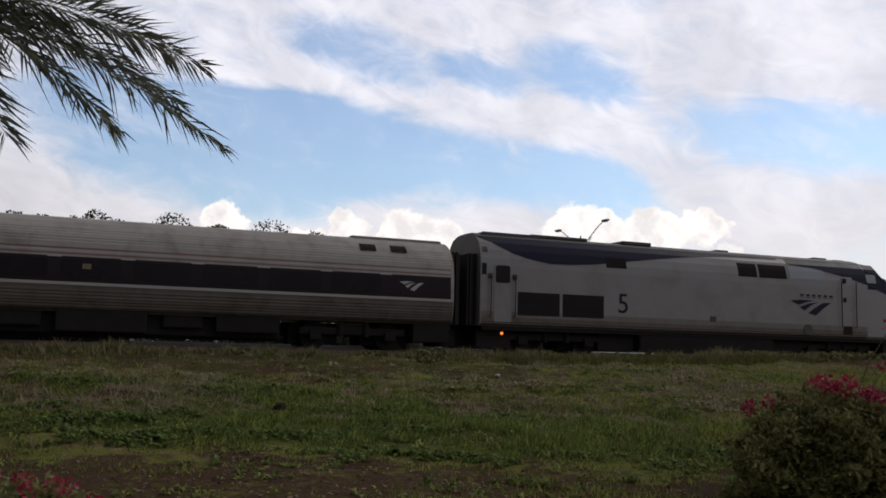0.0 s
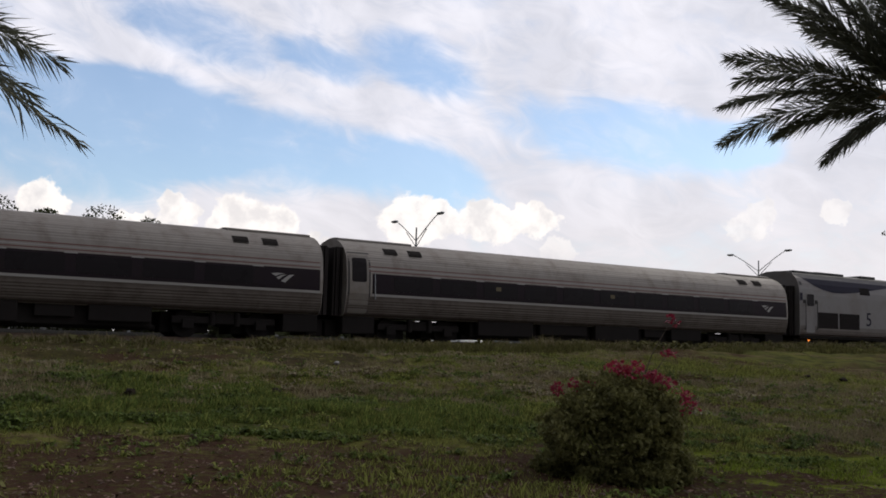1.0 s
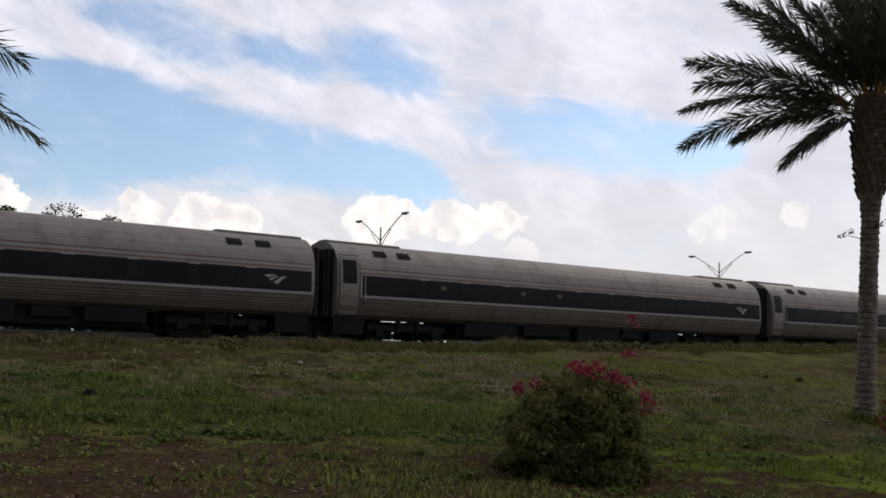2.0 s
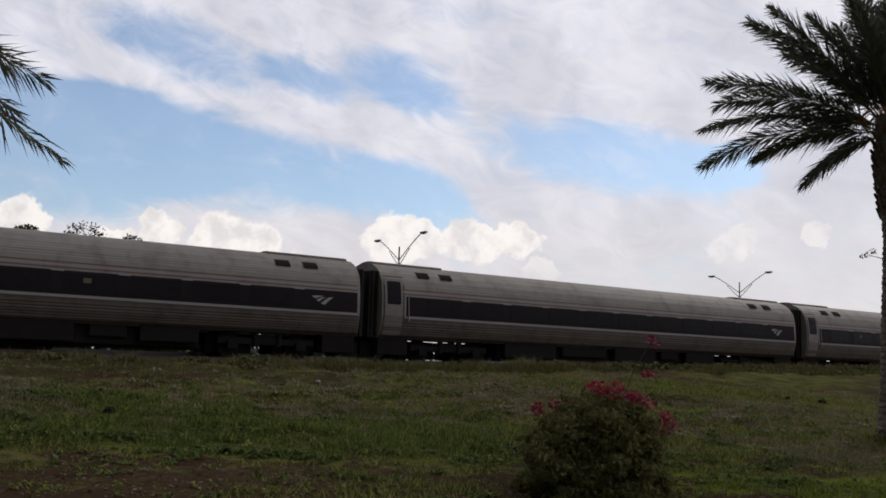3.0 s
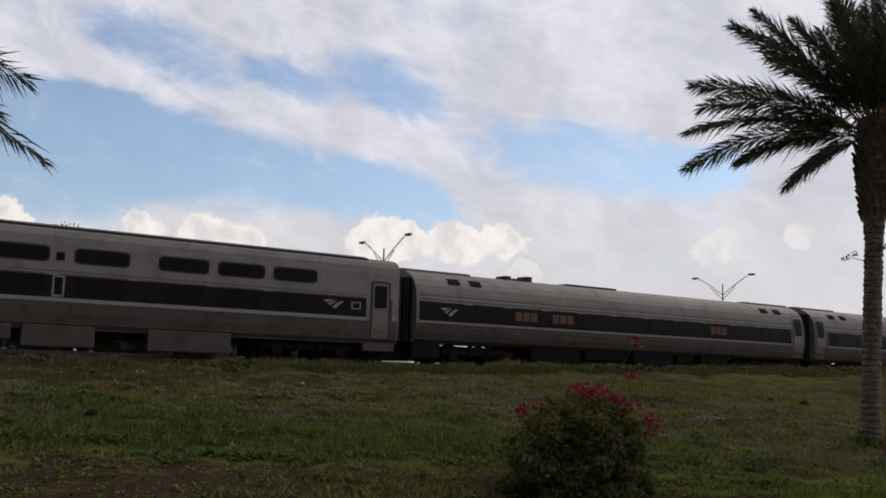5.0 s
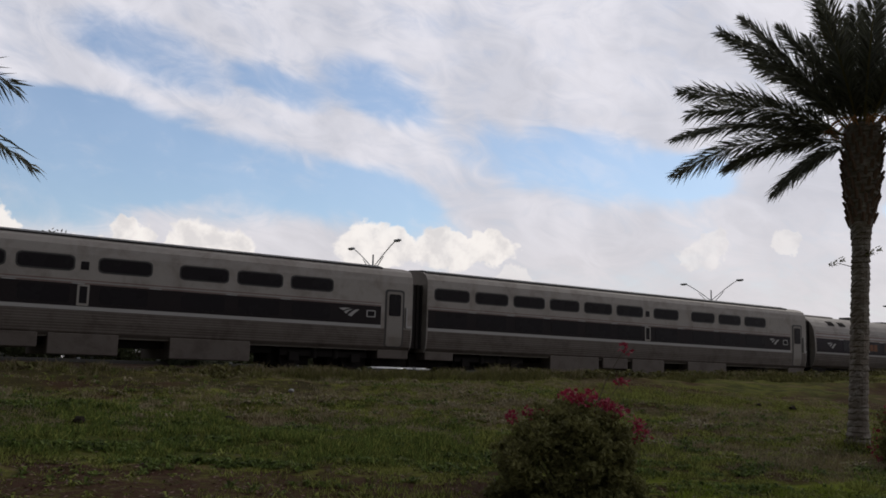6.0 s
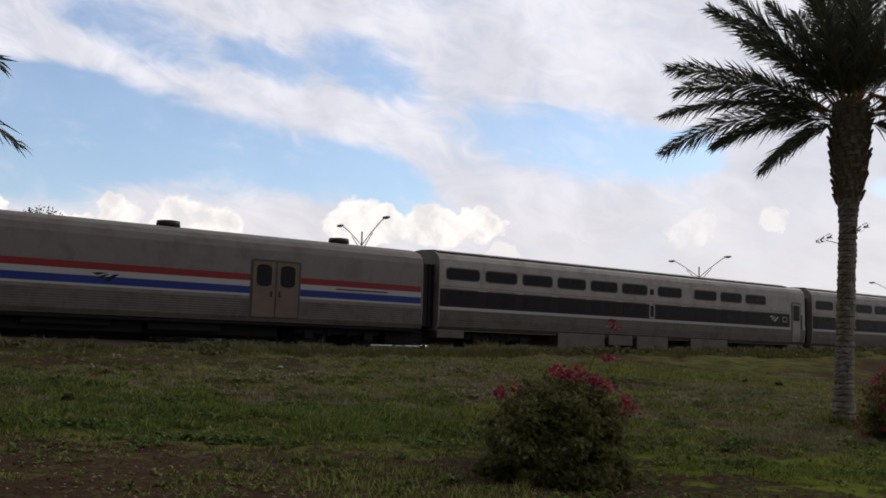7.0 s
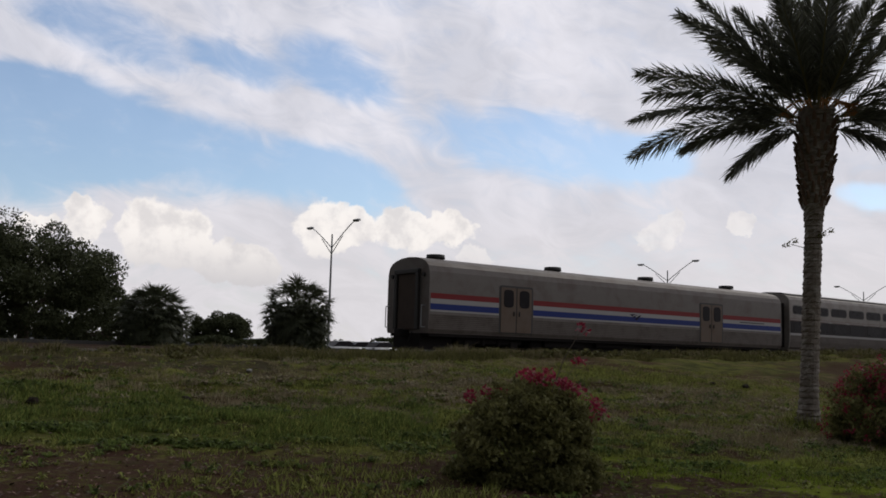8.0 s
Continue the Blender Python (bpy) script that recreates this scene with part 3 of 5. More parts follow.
def sleeper(name, label):
    car = new(name)
    half = fluted(VIEW, [(0.95, 1.64)], 0.085, 0.008)
    body = part("body", loft(bmesh.new(), [(u, outline(half)) for u in (-12.65, -6, 0, 6, 12.65)]), STEEL, car, "stainless steel body, ribbed below the windows")
    part("lower_panel", patch(bmesh.new(), half, [-12.6, 0, 12.6], 0.84, 1.65, 0.004, 70), GRIMY, body, "grimy ribbed panels below the windows")
    part("window_band", patch(bmesh.new(), VIEW, [-12.6, 0, 11.2], 1.78, 2.49, 0.006), BAND_BLACK, body, "near-black band of lower windows")
    part("stripe", patch(bmesh.new(), VIEW, [-12.6, 0, 11.2], 1.66, 1.775, 0.014, 2), STRIPE_WHITE, body, "pale stripe below the windows")
    for k, mat in ((0, PIN_RED), (1, STRIPE_WHITE), (2, PIN_RED)):
        part("pinstripe", patch(bmesh.new(), VIEW, [-12.6, 0, 11.2], 2.505 + 0.05 * k, 2.525 + 0.05 * k, 0.01, 1), mat, body)
    for k in range(10):
        c = -13 + (1.57 + 2.057 * k if k < 6 else 14.35 if k == 6 else 17.05 + 2.075 * (k - 7))
        frame_ = part("upper_window", plate(bmesh.new(), VIEW, c - 0.84, c + 0.84, 2.93, 3.35, 0.012, 0.14), GLASS_DARK, body, "long dark upper window with rounded corners")
        part("window_rim", plate(bmesh.new(), VIEW, c - 0.89, c + 0.89, 2.88, 3.40, 0.006, 0.16), TRIM, frame_)
        part("lower_window", plate(bmesh.new(), VIEW, c - 0.78, c + 0.78, 1.88, 2.42, 0.014, 0.1), GLASS_DARK, body)
        if k < 9:
            part("window_hood", plate(bmesh.new(), VIEW, c + 0.82, c + 1.22, 2.485, 2.52, 0.028), STRIPE_WHITE, body)
    part("small_window", plate(bmesh.new(), VIEW, -0.08, 0.18, 2.95, 3.22, 0.012, 0.03), GLASS_DARK, body)
    hatch = part("service_hatch", plate(bmesh.new(), VIEW, -0.14, 0.24, 1.80, 2.48, 0.018, 0.03), STEEL, body, "narrow upright hatch with a pale rim")
    part("hatch_window", plate(bmesh.new(), VIEW, -0.07, 0.17, 1.88, 2.42, 0.026, 0.02), GLASS_DARK, hatch)
    d = 11.82
    door = part("door", plate(bmesh.new(), VIEW, d - 0.36, d + 0.36, 0.98, 3.10, 0.022, 0.1), STEEL_LOW, car, "plain steel door with a tall window")
    part("door_window", plate(bmesh.new(), VIEW, d - 0.27, d + 0.27, 2.15, 3.0, 0.036, 0.07), GLASS_DARK, door)
    part("door_frame", plate(bmesh.new(), VIEW, d - 0.44, d + 0.44, 0.94, 3.18, 0.010, 0.12), TRIM, door)
    bm = bmesh.new()
    for z0, z1 in ((1.72, 2.5),):
        box(bm, d + 0.5, d + 0.56, -1.64, -1.56, z0, z1, 0.01)
    box(bm, d + 0.5, d + 0.8, -1.62, -1.56, 1.70, 1.78, 0.01)
    part("grab_rail", bm, STRIPE_WHITE, door)
    chevrons(car, VIEW, 9.35, 10.25, 2.03, 2.36, STRIPE_WHITE)
    sign = part("sign_panel", plate(bmesh.new(), VIEW, 10.55, 10.95, 2.05, 2.32, 0.016, 0.03), STRIPE_WHITE, body)
    part("sign_glass", plate(bmesh.new(), VIEW, 10.60, 10.90, 2.09, 2.28, 0.022), GLASS_DARK, sign)
    bm = bmesh.new()
    loft(bm, [(u, outline([(0.0, 3.98), (1.22, 3.98), (1.27, 4.05), (0.9, 4.15), (0.0, 4.205)])) for u in (-12.5, 11.4)])
    part("roof_panel", bm, TRIM, body, "darker raised roof panels")
    for u0, u1, z0 in ((-6.0, -3.06, 0.2), (-2.8, -1.2, 0.45), (-0.9, 1.3, 0.25), (3.0, 5.9, 0.22)):
        bm = bmesh.new()
        box(bm, u0, u1, -1.5, 1.5, z0, 0.92, 0.03)
        part("equipment_skirt", bm, GRIMY, car, "steel skirt over underfloor equipment")
    for way in (-1, 1):
        bm = bmesh.new()
        a, b = sorted((way * 11.2, way * 12.6))
        box(bm, a, b, -1.42, 1.42, 0.5, 0.85, 0.04)
        part("end_skirt", bm, GRIMY, car)
        bm = bmesh.new()
        box(bm, *sorted((way * 11.3, way * 12.95)), -0.8, 0.8, 0.2, 0.75, 0.05)
        part("coupler_gear", bm, DARK, car)
    bm = bmesh.new()
    box(bm, -6, 7, -0.9, 0.9, 0.55, 0.95, 0.03)
    part("centre_sill", bm, DARK, car)
    for u in (-9.07, 9.07):
        bogie(car, u)
    ends_and_coupler(car, VIEW, -12.65, 12.65)
    return tagged(car, label, "sleeping car", "train")


BAG = [(1.45, 0.85), (1.50, 1.0), (1.52, 1.65), (1.52, 2.6), (1.515, 3.1), (1.50, 3.42), (1.42, 3.66), (1.24, 3.84), (0.95, 3.96), (0.5, 4.06), (0.0, 4.09)]


def baggage(name, label):
    car = new(name)
    half = fluted(BAG, [(1.0, 1.65)], 0.08, 0.006)
    body = part("body", loft(bmesh.new(), [(u, outline(half)) for u in (-12.72, -6, 0, 6, 12.6)]), BAG_STEEL, car, "weathered silver-grey body shell")
    part("lower_panel", patch(bmesh.new(), half, [-12.7, 0, 12.55], 0.88, 1.645, 0.004, 70), GRIMY, body, "grimy panels below the stripes")
    for us in ((-12.65, -8.9), (-6.85, 5.1), (7.1, 12.5)):
        for tag, z0, z1, mat in (("red_stripe", 2.29, 2.52, RED), ("white_stripe", 2.085, 2.285, STRIPE_WHITE), ("blue_stripe", 1.83, 2.08, BLUE_PAINT), ("white_stripe", 1.75, 1.825, STRIPE_WHITE)):
            part(tag, patch(bmesh.new(), BAG, us, z0, z1, 0.006, 2), mat, body)
    for c in (-7.88, 6.1):
        part("doorway", plate(bmesh.new(), BAG, c - 1.0, c + 1.0, 0.98, 3.08, 0.010, 0.1), TRIM, body, "dark rim of the loading doorway")
        for k in (-1, 1):
            leaf = part("loading_door", plate(bmesh.new(), BAG, c + k * 0.47 - 0.44, c + k * 0.47 + 0.44, 1.02, 3.0, 0.026, 0.05), DOOR_TAN, car, "tan steel loading door")
            part("door_window", plate(bmesh.new(), BAG, c + k * 0.47 - 0.29, c + k * 0.47 + 0.29, 2.12, 2.9, 0.036, 0.16), GLASS_DARK, leaf, "dark window with rounded corners")
            bm = bmesh.new()
            box(bm, c + k * 0.16 - 0.02, c + k * 0.16 + 0.02, -1.6, -1.54, 1.75, 1.95, 0.008)
            part("handle", bm, TRIM, leaf)
    for u in (-11.3, -4.2, 2.55, 9.5):
        bm = bmesh.new()
        tube(bm, (u, 0, 4.0), (u, 0, 4.14), 0.26, sides=16)
        tube(bm, (u, 0, 4.12), (u, 0, 4.30), 0.42, 0.40, sides=18)
        part("roof_vent", bm, TRIM, body, "round mushroom ventilator", True)
    chevrons(car, BAG, -0.4, 0.5, 1.92, 2.22, NAVY)
    bm = bmesh.new()
    box(bm, 8.6, 10.9, -1.535, -1.52, 2.16, 2.21)
    part("lettering_bar", bm, TRIM, car, "small dark lettering too fine to read")
    # the open rear end: recessed gangway, buffer plate, rail and pipes
    bm = bmesh.new()
    box(bm, -12.80, -12.70, -0.62, 0.62, 1.0, 3.35, 0.03)
    part("gangway", bm, GANGWAY, car, "dark folded gangway curtain")
    bm = bmesh.new()
    for side in (-1, 1):
        box(bm, -12.86, -12.70, side * 0.78 - 0.1, side * 0.78 + 0.1, 1.0, 3.5, 0.03)
    box(bm, -12.86, -12.70, -0.88, 0.88, 3.36, 3.56, 0.03)
    part("gangway_frame", bm, TRIM, car)
    for side in (-1, 1):
        bm = bmesh.new()
        tube(bm, (-12.95, side * 1.3, 1.1), (-12.95, side * 1.3, 2.0), 0.02)
        for z in (1.1, 2.0):
            tube(bm, (-12.95, side * 1.3, z), (-12.70, side * 1.3, z), 0.02)
        part("grab_rail", bm, GALVANISED, car)
    for side in (-1, 1):
        bm = bmesh.new()
        tube(bm, (-12.80, side * 1.15, 3.3), (-12.71, side * 1.15, 3.3), 0.09, sides=14)
        part("marker_lamp", bm, TRIM, car)
    bm = bmesh.new()
    box(bm, -13.1, -12.4, -0.14, 0.14, 0.70, 0.98, 0.03)
    box(bm, -13.25, -13.02, -0.2, 0.2, 0.66, 1.02, 0.04)
    tube(bm, (-12.8, -0.5, 0.9), (-13.0, -0.45, 0.45), 0.03)
    part("coupler", bm, DARK, car)
    for u0, u1, z0 in ((-5.8, -3.2, 0.45), (-2.4, 0.4, 0.5), (1.6, 4.2, 0.42)):
        bm = bmesh.new()
        box(bm, u0, u1, -1.2, 1.2, z0, 0.95, 0.04)
        part("equipment_box", bm, DARK, car)
    bm = bmesh.new()
    box(bm, -12.6, 12.5, -1.40, 1.40, 0.72, 0.9, 0.02)
    part("underframe", bm, DARK, car)
    for u in (-9.0, 9.0):
        bogie(car, u)
    pipes(car, 6.5)
    for a, b in ((11.2, 13.0), (-12.75, -11.0)):
        bm = bmesh.new()
        box(bm, a, b, -0.95, 0.95, 0.16, 0.85, 0.05)
        part("coupler_gear", bm, DARK, car)
    ends_and_coupler(car, BAG, -12.72, 12.6, True, False)
    return tagged(car, label, "baggage car", "train")


ENG = [(1.40, 0.95), (1.50, 1.05), (1.51, 1.5), (1.51, 3.05), (1.49, 3.35), (1.42, 3.65), (1.28, 3.93), (1.05, 4.14), (0.75, 4.25), (0.35, 4.31), (0.0, 4.32)]


def locomotive(name, label):
    """Built with its front coupling face at +10.5."""
    car = new(name)

    def shrunk(top, narrow, z0=0.95):
        return outline([(y * narrow, min(z, top) if z > 3.0 else z) if z < top else (y * narrow, top - 0.02 * (4.32 - z)) for y, z in ENG])

    bm = bmesh.new()
    loft(bm, [(-9.95, outline(ENG)), (-4, outline(ENG)), (2, outline(ENG)), (8.15, outline(ENG)), (8.85, shrunk(4.18, 0.985)), (9.35, shrunk(3.55, 0.965)), (9.75, shrunk(2.95, 0.93)), (10.08, shrunk(2.35, 0.86)), (10.15, shrunk(1.8, 0.82))])
    for f in bm.faces:
        c = f.calc_center_median()
        if c.x > 8.2 and c.z > 2.95:
            f.material_index = 1
    body = part("body", bm, [LOCO_GREY, NAVY], car, "silver-grey painted hood, dusty towards the sill")
    knots = [(-9.9, 4.12), (-9.4, 3.90), (-8.7, 3.58), (-8.0, 3.38), (-7.2, 3.27), (-6.4, 3.27), (-5.2, 3.36), (-4.0, 3.52), (-2.5, 3.72), (-0.8, 3.92), (1.0, 4.04), (3.6, 4.08)]

    def swoop(u):
        for (a, za), (b, zb) in zip(knots, knots[1:]):
            if a <= u <= b:
                return za + (zb - za) * (u - a) / (b - a)
        return knots[-1][1]

    part("blue_sweep", patch(bmesh.new(), ENG, list(np.linspace(-9.9, 3.6, 46)), swoop, 4.17, 0.014, 20), NAVY, body, "dark blue sweep under the roof edge")
    nose = [(4.0, 3.92), (5.2, 3.80), (6.4, 3.62), (8.1, 3.25)]

    def cab_line(u):
        for (a, za), (b, zb) in zip(nose, nose[1:]):
            if a <= u <= b:
                return za + (zb - za) * (u - a) / (b - a)
        return nose[-1][1]

    part("blue_cab", patch(bmesh.new(), ENG, list(np.linspace(4.0, 8.1, 16)), cab_line, 4.17, 0.014, 20), NAVY, body, "dark blue cab sides")
    bm = bmesh.new()
    for side in (-1,):
        quad = [(8.1, 1.515, 3.25), (8.9, 1.50, 3.0), (9.4, 1.463, 2.85), (9.33, 1.46, 3.3), (8.85, 1.41, 3.7), (8.1, 1.34, 3.85)]
        bm.faces.new([bm.verts.new((u, side * y * 1.004, z)) for u, y, z in quad])
    part("blue_nose", bm, NAVY, body)
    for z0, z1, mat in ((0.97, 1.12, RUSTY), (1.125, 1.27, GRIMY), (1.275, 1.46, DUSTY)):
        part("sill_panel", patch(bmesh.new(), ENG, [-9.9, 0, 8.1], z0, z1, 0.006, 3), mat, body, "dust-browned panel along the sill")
    for u0, u1 in ((-8.47, -6.77), (-6.64, -4.9)):
        grille = part("radiator_grille", plate(bmesh.new(), ENG, u0, u1, 1.36, 2.19, 0.012), DARK, body, "black radiator grille")
        for k in range(9):
            part("slat", plate(bmesh.new(), ENG, u0 + 0.03, u1 - 0.03, 1.41 + 0.087 * k, 1.435 + 0.087 * k, 0.024), RUBBER, grille)
    part("roof_grille", plate(bmesh.new(), ENG, -4.78, -3.9, 3.27, 3.66, 0.015), DARK, body)
    for u0, u1, mat in ((1.36, 2.28, DARK), (2.40, 3.80, DARK), (3.94, 5.80, GREY_GLASS)):
        part("louvre_panel", plate(bmesh.new(), ENG, u0, u1, 3.27, 3.82, 0.014), mat, body)
    # rear door, its window and handrails
    door = part("rear_door", plate(bmesh.new(), ENG, -9.42, -8.72, 1.10, 3.15, 0.015, 0.06), LOCO_GREY, car)
    part("door_window", plate(bmesh.new(), ENG, -9.36, -8.80, 2.48, 3.10, 0.025, 0.08), GLASS_DARK, door)
    for u in (-9.56, -8.60):
        bm = bmesh.new()
        tube(bm, (u, -1.60, 1.3), (u, -1.60, 2.7), 0.022)
        for z in (1.3, 2.7):
            tube(bm, (u, -1.60, z), (u, -1.50, z), 0.022)
        box(bm, u - 0.08, u + 0.08, -1.56, -1.50, 2.62, 2.8, 0.01)
        part("handrail", bm, TRIM, door)
    part("corner_window", plate(bmesh.new(), ENG, -9.9, -9.72, 2.75, 3.15, 0.015), NAVY, body)
    part("corner_vent", plate(bmesh.new(), ENG, -9.86, -9.66, 3.55, 3.75, 0.012), TRIM, body)
    # cab door, step wells, side window and small fittings
    door = part("cab_door", plate(bmesh.new(), ENG, 6.70, 7.32, 1.45, 3.52, 0.016, 0.06), LOCO_GREY, car)
    for z in (3.35, 2.55):
        bm = bmesh.new()
        box(bm, 6.78, 6.92, -1.56, -1.5, z - 0.1, z + 0.1, 0.01)
        part("hinge", bm, RUBBER, door)
    bm = bmesh.new()
    tube(bm, (6.62, -1.6, 1.4), (6.62, -1.6, 3.3), 0.02)
    tube(bm, (7.42, -1.6, 1.4), (7.42, -1.6, 3.3), 0.02)
    part("handrail", bm, RUBBER, door)
    part("step_well", plate(bmesh.new(), ENG, 6.75, 7.25, 1.1, 1.95, 0.012), DARK, body)
    frame_ = part("cab_window_rim", plate(bmesh.new(), ENG, 8.05, 8.72, 3.28, 3.74, 0.012, 0.06), RUBBER, body)
    part("cab_window", plate(bmesh.new(), ENG, 8.12, 8.65, 3.33, 3.69, 0.022, 0.05), GREY_GLASS, frame_, "pale reflecting cab side window")
    part("filler_cap", plate(bmesh.new(), ENG, -0.05, 0.22, 1.42, 1.62, 0.03), TRIM, body)
    bm = bmesh.new()
    tube(bm, (4.85, -1.53, 1.25), (4.85, -1.50, 1.25), 0.22, sides=18)
    part("round_hatch", bm, TRIM, body)
    chevrons(car, ENG, 3.95, 6.15, 1.84, 2.48, NAVY)
    bm = bmesh.new()
    for k in range(6):
        u = 4.45 + 0.31 * k
        box(bm, u, u + 0.22, -1.52, -1.508, 2.56, 2.585)
        box(bm, u + 0.02, u + 0.2, -1.52, -1.508, 2.62, 2.70)
    part("name_bars", bm, NAVY, body, "dark bars where the name is painted")
    text = bpy.data.curves.new("road_digit", "FONT")
    text.body, text.size, text.extrude, text.align_x = "5", 1.05, 0.006, "CENTER"
    digit = new("digit", text)
    digit.parent, digit.matrix_basis = body, pose(-4.05, -1.52, 1.60, 90, 0, 0)
    text.materials.append(NAVY)
    for u0, u1, w, z0, z1 in ((-9.6, -7.2, 0.9, 4.2, 4.36), (-7.6, -5.2, 0.8, 4.28, 4.40), (-3.6, -2.3, 0.8, 4.28, 4.42), (1.2, 1.8, 0.35, 4.3, 4.42), (6.4, 7.1, 0.3, 4.28, 4.42), (7.5, 8.1, 0.3, 4.25, 4.38)):
        bm = bmesh.new()
        box(bm, u0, u1, -w, w, z0, z1, 0.03)
        part("roof_box", bm, TRIM, body)
    bm = bmesh.new()
    loft(bm, [(u, outline([(0.0, 4.24), (0.95, 4.16), (1.06, 4.15), (1.0, 4.21), (0.6, 4.315), (0.0, 4.335)])) for u in (-9.9, 8.1)])
    part("roof_skin", bm, TRIM, body, "sooty dark roof sheet")
    # added plain boxes that close the bright gaps below the frame with dark
    for a, b in ((-9.9, -8.5), (-4.9, -3.3), (3.3, 4.9)):
        bm = bmesh.new()
        box(bm, a, b, -1.1, 1.1, 0.14, 0.82, 0.05)
        part("air_tank", bm, DARK, car)
    bm = bmesh.new()
    box(bm, -3.2, 3.2, -1.35, 1.35, 0.15, 1.0, 0.1)
    part("fuel_tank", bm, DARK, car)
    bm = bmesh.new()
    box(bm, -9.8, 9.6, -1.38, 1.38, 0.80, 0.98, 0.02)
    part("underframe", bm, DARK, car)
    bm = bmesh.new()
    box(bm, 9.2, 10.1, -1.25, 1.25, 0.22, 1.0, 0.06)
    part("pilot", bm, DARK, car)
    for u in (-6.7, 6.7):
        bogie(car, u, 0.5, 2.75)
    bm = bmesh.new()
    tube(bm, (-9.0, -1.36, 0.70), (-9.0, -1.30, 0.70), 0.05, sides=12)
    part("marker_lamp", bm, glowing("amber_marker", (1.0, 0.30, 0.05), 1.2), car)
    ends_and_coupler(car, ENG, -9.95, 10.1, False, True)
    return tagged(car, label, "locomotive", "train")


TRAIN = [
    (locomotive("locomotive", "silver and navy passenger diesel locomotive on the track"), -10.5),
    (amfleet("passenger_coach", "ribbed stainless steel coach with a dark window band", False, True, glints=(2, 5)), -34.0),
    (amfleet("passenger_coach", "ribbed stainless steel coach with a dark window band", False, True, glints=(1, 3, 4)), -60.0),
    (amfleet("passenger_coach", "ribbed stainless steel coach with a dark window band", False, True), -86.0),
    (amfleet("passenger_coach", "ribbed stainless steel coach with a dark window band", False, True, glints=(2, 6)), -112.0),
    (amfleet("cafe_coach", "stainless steel cafe coach with lit windows and roof vents", True, False, lit=(2, 7, 8), roof_gear=True), -138.0),
    (sleeper("sleeping_car", "tall stainless steel sleeping car with two window rows"), -164.0),
    (sleeper("sleeping_car", "tall stainless steel sleeping car with two window rows"), -190.0),
    (baggage("baggage_car", "silver baggage car with red, white and blue stripes"), -216.0),
]

# ---- track ----
def track_place(s, p, z):
    q = ALONG * s + ACROSS * p
    return (q.x, q.y, z)


def build_track():
    bm = bmesh.new()
    half = [(3.2, 1.02), (2.4, 1.20), (1.9, 1.40), (1.4, 1.41)]
    loop = [(-y, z) for y, z in half] + [(y, z) for y, z in reversed(half)]
    rings = []
    for s in np.arange(-160, 261, 6.0):
        rings.append([bm.verts.new(track_place(float(s), TRACK_FAR + y, z)) for y, z in loop])
    for a, b in zip(rings, rings[1:]):
        for k in range(len(loop) - 1):
            bm.faces.new((a[k], a[k + 1], b[k + 1], b[k]))
    bed = tagged(mesh_object("track_bed", bm, BALLAST), "grey crushed stone bed under the track", "track bed", "", "structure")
    for side in (-1, 1):
        bm = bmesh.new()
        shape = [(-0.07, 0), (-0.07, 0.02), (-0.012, 0.04), (-0.012, 0.13), (-0.036, 0.145), (-0.036, 0.17), (0.036, 0.17), (0.036, 0.145), (0.012, 0.13), (0.012, 0.04), (0.07, 0.02), (0.07, 0)]
        loft(bm, [(s, shape) for s in (-160.0, 0.0, 130.0, 260.0)])
        ob = part("rail", bm, RAIL, bed)
        ob.matrix_basis = Matrix.Translation(ACROSS * (TRACK_FAR + side * 0.75) + Vector((0, 0, RAIL_TOP - 0.17))) @ Matrix.Rotation(TRACK_ANGLE, 4, "Z")
    bm = bmesh.new()
    box(bm, -0.115, 0.115, -1.3, 1.3, -0.17, 0.0)
    first = part("railway_tie", bm, SLEEPER, bed)
    for k in range(150):
        ob = first if k == 0 else new("railway_tie", first.data)
        ob.parent = bed
        ob.matrix_basis = Matrix.Translation(ALONG * (-25 + 0.55 * k) + ACROSS * TRACK_FAR + Vector((0, 0, RAIL_TOP - 0.165))) @ Matrix.Rotation(TRACK_ANGLE, 4, "Z")


build_track()


# ---- far side: lamps, rail, hedge, parked cars ----
def street_lamp(m):
    lamp = thing("street_lamp", m, "tall galvanised street lamp with two upswept arms", "street lamp", "road lamps")
    bm = bmesh.new()
    tube(bm, (0, 0, 0), (0, 0, 5), 0.13, 0.105, 12, False)
    tube(bm, (0, 0, 5), (0, 0, 11.0), 0.105, 0.07, 12)
    tube(bm, (0, 0, 0), (0, 0, 0.12), 0.26, sides=12)
    part("pole", bm, GALVANISED, lamp)
    for side in (-1, 1):
        bm = bmesh.new()
        last = Vector((0, 0, 9.75))
        for k in range(1, 7):
            f = k / 6
            now = Vector((0, side * 3.75 * f, 9.75 + 2.15 * (1 - (1 - f) ** 1.15)))
            tube(bm, last, now, 0.045, 0.042, 8)
            last = now
        low = Vector((0, 0, 9.2))
        mid = Vector((0, side * 1.8, 10.72))
        tube(bm, low, mid, 0.04, 0.035, 8)
        arm = part("arm", bm, GALVANISED, lamp)
        bm = bmesh.new()
        box(bm, -0.16, 0.16, -0.42, 0.42, -0.09, 0.08, 0.05)
        head = part("lamp_head", bm, GALVANISED, arm, "flat cobra-head lantern")
        head.matrix_basis = Matrix.Translation((0, side * 4.05, 11.92))
        bm = bmesh.new()
        box(bm, -0.11, 0.11, -0.25, 0.25, -0.15, -0.085, 0.03)
        part("lens", bm, GREY_GLASS, head)
    return lamp


